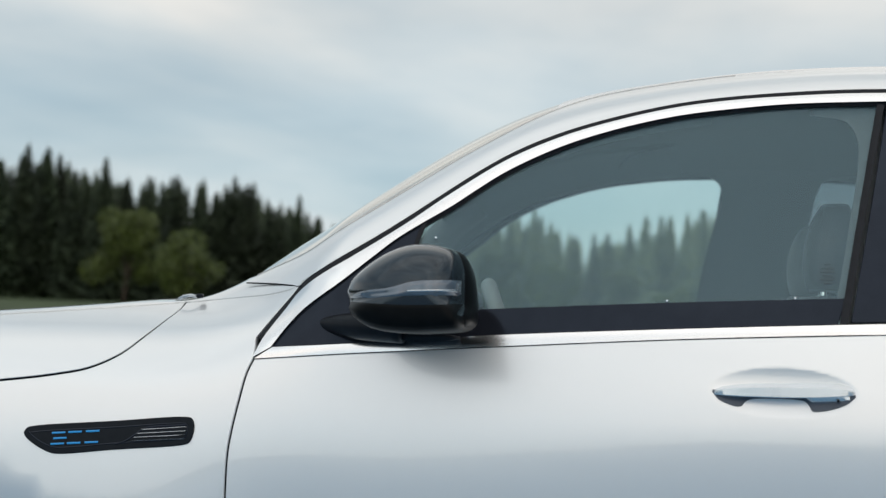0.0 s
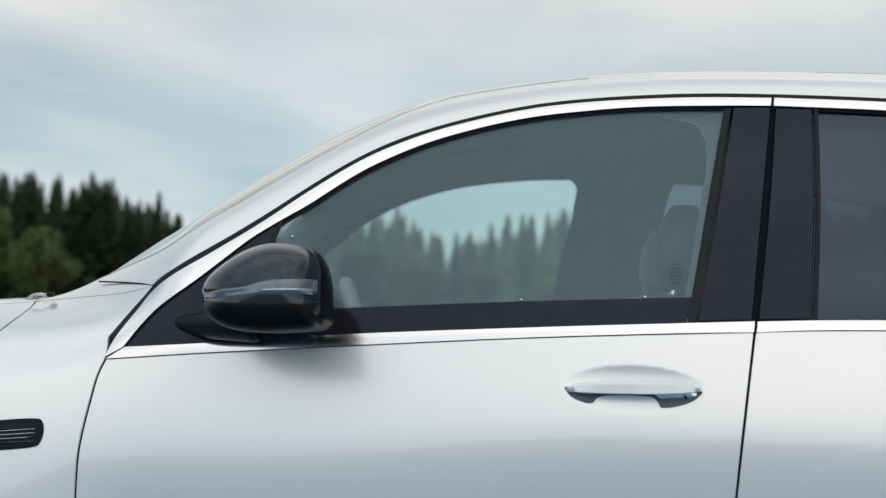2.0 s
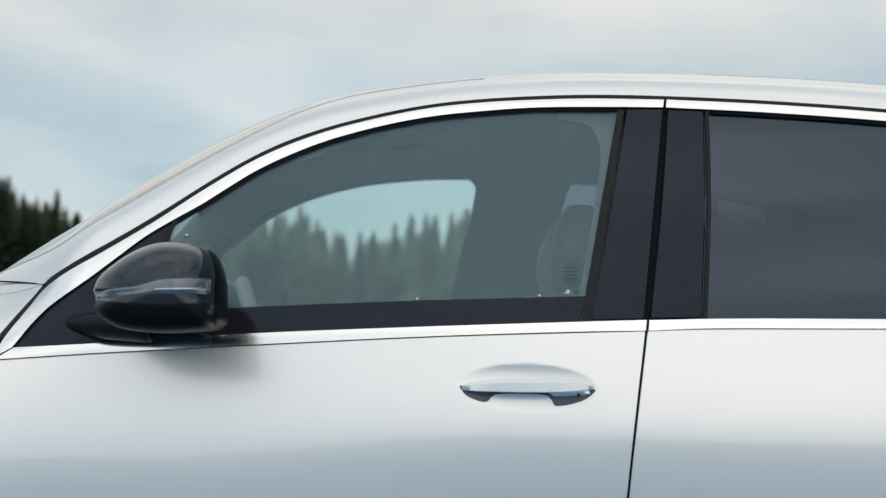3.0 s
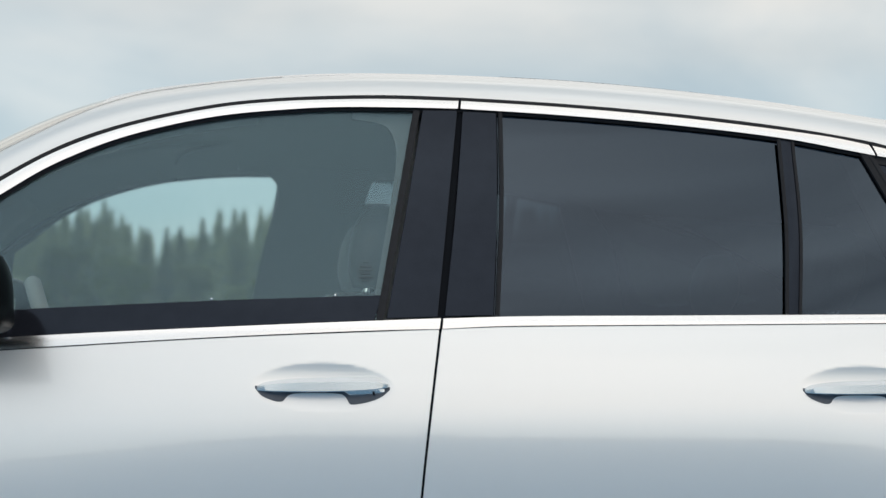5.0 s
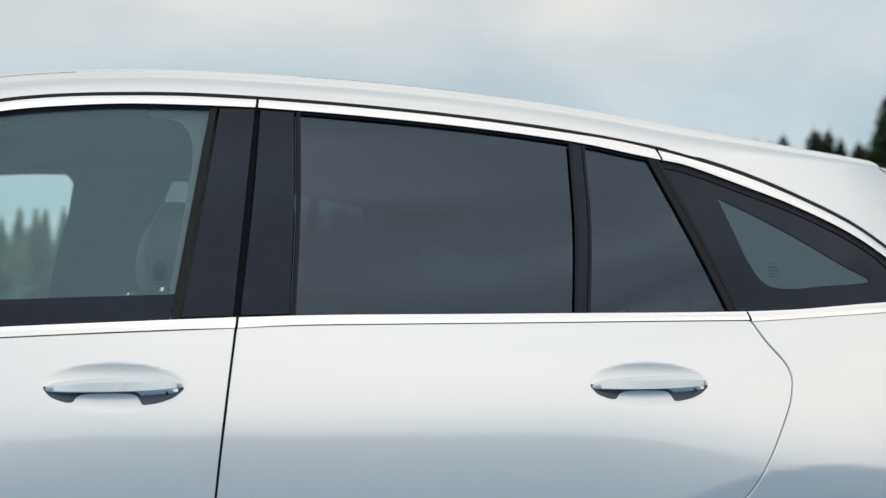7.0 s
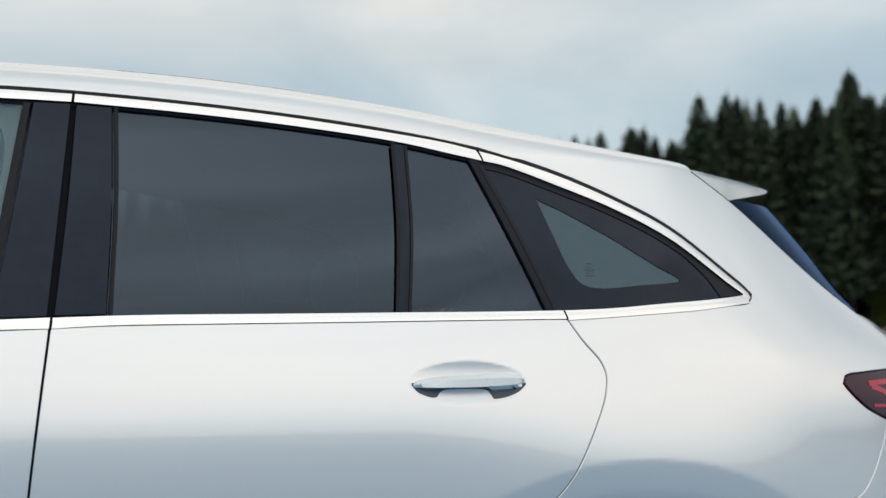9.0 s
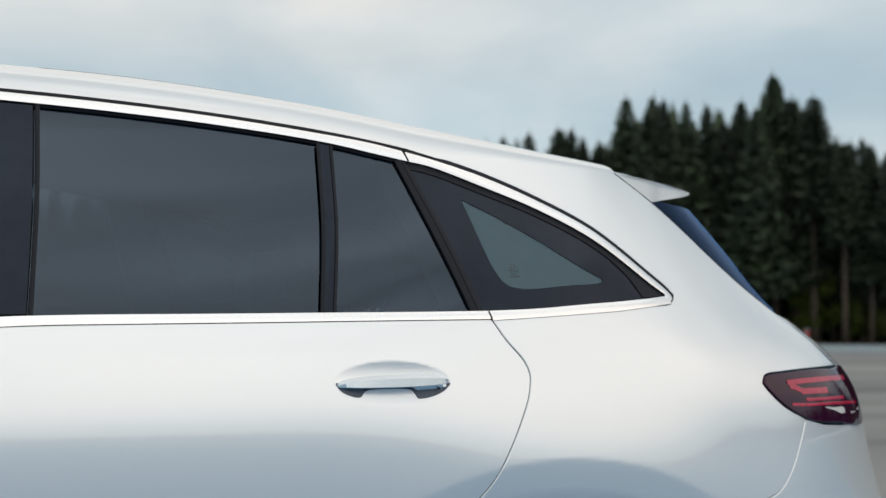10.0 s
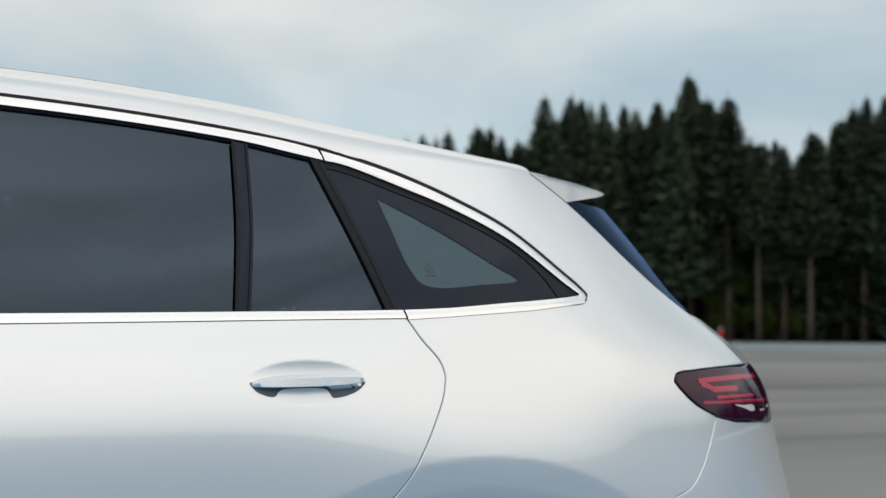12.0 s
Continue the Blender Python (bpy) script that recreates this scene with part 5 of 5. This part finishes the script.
    face_strip("indicator_end", spline([(-.13, 1.1265), (-.116, 1.1275)]), spline([(-.13, 1.1005), (-.116, 1.1005)]), INDICATOR_LIT, -.1235, -.1195, .0030, "bright end of the indicator", 5)
    face_strip("lower_cap", spline([(-.316, 1.0885), (-.27, 1.0865), (-.20, 1.0850), (-.114, 1.0885)]), spline([(-.316, 1.0785), (-.300, 1.062), (-.270, 1.050), (-.235, 1.0435), (-.20, 1.0425), (-.114, 1.0505)]), LOWER_BLACK, -.312, -.1165, .0014, "plain black lower cap", 12)
    # foot: a faired arm from the sail to the housing
    rings = []
    for u in np.linspace(0, 1, 14):
        x = -.400 + .178 * u
        w = .896 + .070 * u ** .8
        z = 1.050 - .006 * u
        rings.append([(p[0], side * p[1], p[2]) for p in rounded_ring((x, w, z), .004 + .034 * math.sin(math.pi * min(.5, u * .6 + .02)), .003 + .020 * math.sin(math.pi * min(.5, u * .8 + .03)), (0, 1, 0), (0, 0, 1), 2.2, 20)])
    verts, faces = loft(rings)
    part("mirror_foot", solid("mirror_foot", verts, faces), SATIN_BLACK, shell, "black mirror foot on the window ledge")
    rings = [[(p[0], side * p[1], p[2]) for p in rounded_ring((-.222 + .01 * k, w, 1.0330), .094 - .012 * k, .0065, (1, 0, 0), (0, 0, 1), 2.6, 28)] for k, w in enumerate((.90, .93, .957, .968))]
    verts, faces = loft(rings)
    part("mirror_base", solid("mirror_base", verts, faces), RUBBER, shell, "black base under the mirror")
    if side > 0:
        shell.location.x -= .11


near_parts = body_side(-1)
far_parts = body_side(1)

# sheets above the rail
flat = lambda v: (lambda x: v)
screen_edge = lambda x: .205 + .115 * float(ease(-.14, .08, x))      # where the windscreen meets the pillar



def roof_edge(x):
    return screen_edge(x) + .0005 if x < .4195 else .014 - .036 * float(ease(1.37, 1.46, x))


def screen_seal(side):
    """The thin joint between the front pillar and the windscreen."""
    xs = np.linspace(-.60, .30, 70)
    w, z = top_form(xs, np.array([screen_edge(x) for x in xs]))
    return tube([(x, side * (float(a) + .0004), float(b) + .0004) for x, a, b in zip(xs, w, z)], .0013, 8)


hood = top_panel("hood", np.linspace(-2.0, -.72, 50), flat(0), flat(1), PAINT, car, n=24, label="silver hood, closed")
for side in (-1, 1):
    outline = line(HOOD_CUT[1:]) + [(x, float(RAIL(x)) - .0005) for x in np.linspace(-.722, -1.6, 30)]
    skin_panel("hood_edge", outline, PAINT, hood, side=side, gap=.0018, fine=[(-1.1, -.7, .92, 1.1, .015)])
    top_panel("cowl_side", np.linspace(-.715, -.434, 24), flat(0), lambda x: .33 - .125 * float(ease(-.67, -.60, x)), PAINT, near_parts[2] if side < 0 else far_parts[2], n=10, both=False, side=side)
    top_panel("front_pillar", np.linspace(-.434, .42, 60), flat(.016), screen_edge, PAINT, car, n=16, both=False, side=side)
for side in (-1, 1):
    part("windscreen_seal", screen_seal(side), SCREEN_SEAL, car, "thin grey seal along the windscreen")
top_panel("cowl", np.linspace(-.712, -.60, 6), lambda x: .335, flat(1), SATIN_BLACK, car, n=16, off=-.01, label="black scuttle panel below the windscreen")
top_panel("windscreen", np.linspace(-.60, -.021, 44), lambda x: screen_edge(x) + .0005, flat(1), GLASS_SCREEN, car, n=24, off=-.002, label="clear windscreen", thick=.001)
top_panel("roof", np.concatenate([np.linspace(-.020, .4190, 30), np.linspace(.4200, 1.892, 90)]), roof_edge, flat(1), PAINT, car, n=30, label="silver roof panel", thick=.004, off=.0006)
top_panel("headliner", np.linspace(-.10, 1.90, 50), lambda x: .05, flat(1), HEADLINER, car, n=16, inset=.035, thick=0, label="grey fabric headliner")


def roof_seam():
    """A thin dark joint on the roof along its highest visible line."""
    path = []
    for x in np.linspace(.72, 1.72, 50):
        w, z = top_form(np.full(200, x), np.linspace(.05, 1, 200))
        k = int(np.argmax((z - 1.045) / (3.18 - w)))
        path.append((x, -float(w[k]), float(z[k]) - .0002))
    return tube(path, .0013, 8)


part("roof_seam", roof_seam(), SATIN_BLACK, car, "thin dark joint along the roof")


def spoiler():
    """The roof spoiler over the rear window: a wedge with a thin trailing lip."""
    # x, half-width, height at the side, crown in the middle
    prof = [(1.893, .672, 1.4055, .062), (1.95, .652, 1.4030, .060), (2.02, .622, 1.3985, .056), (2.09, .590, 1.3925, .050), (2.145, .562, 1.3875, .046), (2.157, .556, 1.3845, .044),
            (2.156, .551, 1.3805, .044), (2.142, .548, 1.3760, .044), (2.07, .590, 1.363, .048), (1.990, .652, 1.3475, .054), (1.94, .670, 1.3765, .058)]
    rings = []
    for v in np.linspace(-1, 1, 49):
        k = abs(v) ** 3.0
        rings.append([(x + (.07 * (1 - k) if x > 2.05 else 0), w * v, z + c * (1 - k)) for x, w, z, c in prof])
    bm_v, bm_f = loft(rings)
    return solid("spoiler", bm_v, bm_f, 35)


part("roof_spoiler", spoiler(), PAINT, car, "silver roof spoiler")


# middle pieces that close the nose and the tail between the flanks
def end_piece(name, form, z0, z1, mat, back, label):
    zs, ys = np.linspace(z0, z1, 16), np.linspace(-.20, .20, 9)
    verts = [(float(form(z)) + back, y, z) for z in zs for y in ys]
    n = len(ys)
    faces = [(i * n + j, i * n + j + 1, (i + 1) * n + j + 1, (i + 1) * n + j) for i in range(len(zs) - 1) for j in range(n - 1)]
    if back > 0:
        faces = [f[::-1] for f in faces]
    return part(name, mesh(name, verts, faces), mat, car, label)


end_piece("front_bumper_middle", NOSE, .27, .93, PAINT, .012, "silver middle of the front bumper")
end_piece("rear_bumper_middle", TAIL, .30, .864, PAINT, -.012, "silver middle of the rear bumper")
end_piece("tailgate_middle", TAIL, .866, 1.108, PAINT, -.014, "silver middle of the tailgate")
end_piece("rear_window_middle", TAIL, 1.112, 1.40, GLASS_REAR, -.014, "dark rear window")


# fender badge plate
def badge(side, fender):
    outline = line([(-0.902, 0.843), (-0.897, 0.851), (-0.883, 0.855), (-0.735, 0.87), (-0.602, 0.883), (-0.59, 0.881), (-0.584, 0.87), (-0.585, 0.85), (-0.59, 0.84), (-0.6, 0.836), (-0.73, 0.821), (-0.833, 0.809), (-0.85, 0.811), (-0.881, 0.824), (-0.898, 0.836), (-0.902, 0.843)], step=.004)
    plate = skin_panel("badge_plate", outline, SATIN_BLACK, car, off=.0035, side=side, gap=0, depth=.008, step=.02, rim=.002, label="black fender badge plate with blue marks")
    inner, _ = shifted(tidy(outline) if area(outline) > 0 else tidy(outline)[::-1], .011)
    ring = list(map(tuple, inner)) + [tuple(inner[0])]
    band("plate_ridge", ring, .0022, GLOSS_BLACK, plate, off=.0036, side=side, bulge=.0012)
    # three blue marks as plain bars
    for x0 in (-.846, -.815, -.782):
        for dz in (-.0095, 0, .0095) if x0 < -.84 else (-.0095, .0095):
            a = x0 + (.004 if dz == 0 else 0)
            z = .840 + (a + .789) * .09 + dz
            band("emblem_bar", [(a, z), (a + .0255, z + .0023)], .0032, BLUE, plate, off=.0042, side=side, bulge=.0008, label="blue enamel bar")
    for k in range(4):
        z = .8585 - .0068 * k
        band("louvre", [(-.679 - .006 * k, z), (-.597, z + .0085)], .0015, CHROME, plate, off=.0042, side=side, bulge=.0012, label="thin bright louvre")
    band("plate_ridge", line([(-.725, .831), (-.705, .838), (-.680, .8565), (-.670, .8615), (-.595, .8700)]), .003, GLOSS_BLACK, plate, off=.0040, side=side, bulge=.001)


badge(-1, near_parts[2])
badge(1, far_parts[2])


# wheels
def wheel(x, y, side):
    w = new("wheel")
    w.parent = car
    w.matrix_basis = pose(x, y, WHEEL_R)
    prof = [(.235, -.105), (.285, -.118), (.325, -.115), (.345, -.095), (.350, -.05), (.350, .05), (.345, .095), (.325, .115), (.285, .118), (.235, .105)]
    n = 48
    verts = [(r * math.cos(6.28319 * i / n), o, r * math.sin(6.28319 * i / n)) for i in range(n) for r, o in prof]
    m = len(prof)
    faces = [(i * m + k, ((i + 1) % n) * m + k, ((i + 1) % n) * m + k + 1, i * m + k + 1) for i in range(n) for k in range(m - 1)]
    part("tyre", mesh("tyre", verts, faces), TYRE, w)
    bm = bmesh.new()
    bmesh.ops.create_cone(bm, cap_ends=True, segments=36, radius1=.25, radius2=.25, depth=.16)
    bmesh.ops.rotate(bm, verts=bm.verts, matrix=Matrix.Rotation(radians(90), 3, "X"))
    bmesh.ops.translate(bm, vec=(0, -side * .02, 0), verts=bm.verts)
    part("rim_barrel", bm, SATIN_BLACK, w)
    for k in range(5):
        a = 2 * math.pi * k / 5
        bm = rounded_box((.21, .03, .055), (.125, side * .07, 0), .01)
        bm.transform(Matrix.Rotation(a, 4, "Y"))
        part("spoke", bm, RIM, w)
    bm = bmesh.new()
    bmesh.ops.create_cone(bm, cap_ends=True, segments=24, radius1=.05, radius2=.04, depth=.03)
    bmesh.ops.rotate(bm, verts=bm.verts, matrix=Matrix.Rotation(radians(90 * side), 3, "X"))
    bmesh.ops.translate(bm, vec=(0, side * .085, 0), verts=bm.verts)
    part("hub_cap", bm, RIM, w)


for x in (fw[0], rw[0]):
    for side in (-1, 1):
        wheel(x, side * .80, side)

# floor pan and wheel housings keep the inside dark
part("floor_pan", rounded_box((4.2, 1.30, .10), (.30, 0, .30), .03), SATIN_BLACK, car)
part("front_bulkhead", rounded_box((.08, 1.5, .70), (-.70, 0, .68), .02), SATIN_BLACK, car)
part("load_floor", rounded_box((1.05, 1.34, .10), (2.0, 0, .72), .02), TRIM_DARK, car)


# ---------------------------------------------------------------- inside the car
def seat(x, y, mat, name="front_seat", width=.50, top=1.155, head=True):
    s = new(name)
    s.parent = car
    s.matrix_basis = pose(x, y, 0)
    part("cushion", rounded_box((.52, width, .16), (-.20, 0, .56), .06), mat, s)
    rings = []
    for u in np.linspace(0, 1, 14):
        z = .58 + (top - .58) * u
        cx = .02 + .17 * u
        hw = width / 2 * (1 - .25 * u ** 3) * (.86 + .14 * math.sin(math.pi * min(1, u * 1.2)))
        hd = .095 - .020 * u
        if u > .92:
            hw *= .88
            hd *= .7
        rings.append(rounded_ring((cx, 0, z), hd, hw, (1, 0, 0), (0, 1, 0), 3.2, 28))
    part("backrest", mesh("backrest", *loft(rings)), mat, s)
    if head:
        rings = []
        for u in np.linspace(0, 1, 11):
            z = top + .015 + .165 * u
            k = math.sin(math.pi * (.12 + .80 * u)) ** .45
            rings.append(rounded_ring((.21 + .015 * u, 0, z), .05 * k, .135 * k, (1, 0, 0), (0, 1, 0), 3.0, 24))
        part("headrest", mesh("headrest", *loft(rings)), mat, s)
        for dy in (-.06, .06):
            part("headrest_post", tube([(.20, dy, top - .05), (.21, dy, top + .06)], .007, 8), BRIGHT, s)
    return s


seat(.265, -.37, LEATHER_DARK, top=1.133)
seat(.245, .37, LEATHER_PALE, top=1.15)
seat(1.20, -.42, LEATHER, "rear_seat", .56, 1.10)
seat(1.20, .42, LEATHER, "rear_seat", .56, 1.10)
part("dashboard", rounded_box((.42, 1.44, .26), (-.50, 0, .93), .07, segments=5), TRIM_DARK, car, "dark dashboard")
part("centre_console", rounded_box((.95, .26, .30), (.05, 0, .52), .05), TRIM_DARK, car)
wheel_turn = Matrix.Translation((-.145, -.37, .982)) @ Matrix.Rotation(radians(11.3), 4, "Z") @ Matrix.Rotation(radians(-108), 4, "Y")
steering = part("steering_wheel", tube([wheel_turn @ Vector((.168 * math.cos(a), .175 * math.sin(a), 0)) for a in np.linspace(0, 2 * math.pi, 41)[:-1]], .0165, 12, True), LEATHER_PALE, car, "grey leather steering wheel")
part("hub", rounded_box((.13, .15, .05), (0, 0, 0), .02, wheel_turn.to_3x3().to_4x4()), TRIM_DARK, steering).location = (-.145, -.37, .975)
for dy in (-1, 1):
    part("spoke", tube([wheel_turn @ Vector((.0, dy * .05, 0)), wheel_turn @ Vector((-.01, dy * .175, 0))], .012, 8), TRIM_DARK, steering)
for side in (-1, 1):
    # inner pillar and door trims
    inner = ([(.43, 1.50), (1.00, 1.50), (1.00, 1.457), (.88, 1.454), (.83, 1.450), (.805, 1.437), (.79, 1.40), (.77, 1.30), (.74, 1.05), (.452, 1.05)]
             + line([(.445, 1.05), (.498, 1.25), (.522, 1.33), (.537, 1.385), (.540, 1.408), (.533, 1.431), (.516, 1.447), (.495, 1.455), (.43, 1.460)]) if side > 0
             else [(.53, 1.45), (.62, 1.45), (.62, 1.05), (.47, 1.05), (.505, 1.25)])
    skin_panel("pillar_trim", inner, HEADLINER, car, off=-.06, side=side, depth=.02, gap=0, label="dark inner pillar trim")
    skin_panel("door_lining", [(-.45, 1.04), (.2, 1.065), (1.45, 1.09), (1.45, .40), (-.45, .40)], TRIM_DARK, car, off=-.07, side=side, depth=.02, gap=0, step=.08)
    skin_panel("rear_pillar_trim", [(1.33, 1.39), (1.36, 1.41), (1.40, 1.40), (1.46, 1.30), (1.50, 1.11), (1.42, 1.10)], HEADLINER, car, off=-.05, side=side, depth=.02, gap=0)
    skin_panel("load_lining", [(1.45, 1.11), (1.95, 1.13), (2.1, 1.05), (2.1, .60), (1.45, .60)], PALE_LINING, car, off=-.06, side=side, depth=.02, gap=0, step=.08)
    if side < 0:
        lining = line([(.43, 1.452), (.541, 1.451)]) + line([(.541, 1.450), (.511, 1.25), (.478, 1.08)]) + line([(.466, 1.08), (.490, 1.22), (.509, 1.35), (.508, 1.392), (.492, 1.424), (.43, 1.438)])
        skin_panel("window_frame_lining", lining, LINING_MID, car, off=-.030, side=side, gap=0, depth=.010, step=.03, label="grey inner lining of the window frame")
for side in (-1, 1):
    top_panel("sun_visor", np.linspace(-.24, .26, 14), lambda x: .10, lambda x: .70, HEADLINER, car, n=10, both=False, side=side, inset=.045, label="grey fabric sun visor, folded up")
part("screen_pillar_trim", tube([(-.36, .675, 1.165), (-.27, .68, 1.251), (-.22, .68, 1.310), (-.15, .685, 1.372)], .044, 14), HEADLINER, car, "grey inner trim of the windscreen pillar")
# hood hinge end and the wipers parked low at the foot of the windscreen
part("hood_hinge", tube([(-.722, -.742, 1.0880), (-.712, -.741, 1.0940), (-.700, -.739, 1.0965), (-.688, -.736, 1.0945)], .0034, 10), INDICATOR_LIT, car, "small bare-metal hinge arm at the hood corner")
part("hinge_bolt", rounded_box((.013, .012, .009), (-.682, -.734, 1.0960), .0035), SATIN_BLACK, car, "small dark hinge bolt")
for y in (-.45, .15):
    part("wiper_arm", tube([(-.66, y, 1.112), (-.64, y + .03, 1.122), (-.60, y + .40, 1.150)], .007, 8), SATIN_BLACK, car, "black wiper arm")
# lining on the inside of the tailgate
verts = [(x, y * (.58 - .10 * (x - 1.86)), 1.408 - .60 * (x - 1.86) - t + .02 * (1 - y * y)) for t in (0, .018) for x in np.linspace(1.86, 2.30, 10) for y in np.linspace(-1, 1, 13)]
n, m = 13, 130
faces = [f for i in range(9) for j in range(12) for a in [i * n + j] for f in ((a, a + n, a + n + 1, a + 1), (m + a, m + a + 1, m + a + n + 1, m + a + n))]
border = [j for j in range(13)] + [i * n + 12 for i in range(1, 10)] + [9 * n + j for j in range(11, -1, -1)] + [i * n for i in range(8, 0, -1)]
faces += [(a, b, m + b, m + a) for a, b in zip(border, border[1:] + border[:1])]
part("tailgate_lining", solid("tailgate_lining", verts, faces, 40), PALE_LINING, car, "pale grey inner lining of the tailgate")
# pale linings round the load space
for side in (-1, 1):
    skin_panel("tail_pillar_lining", [(1.93, 1.15), (1.60, 1.36), (1.88, 1.37), (2.02, 1.27), (2.24, 1.11)], PALE_LINING, car, off=-.05, side=side, depth=.02, gap=0, step=.06)
part("parcel_shelf", rounded_box((.75, 1.25, .03), (1.86, 0, 1.06), .012), PALE_LINING, car)


# the far flank stands a little further forward and higher than the near one
for ob in car.children_recursive:
    if ob.type == "MESH" and ob.parent.name.split(".")[0] not in ("wheel", "front_seat", "rear_seat"):
        co = np.empty(len(ob.data.vertices) * 3, np.float32)
        ob.data.vertices.foreach_get("co", co)
        co = co.reshape(-1, 3)
        x, y, z = co[:, 0].copy(), co[:, 1], co[:, 2].copy()
        k = ease(.05, .64, y) * ease(-1.9, -.9, x) * (1 - ease(1.2, 2.2, x))
        co[:, 0] = x - .30 * k
        co[:, 2] = z + .045 * k * ease(1.08, 1.25, z) * ease(-.62, -.40, x)
        ob.data.vertices.foreach_set("co", co.ravel())
        ob.data.update()
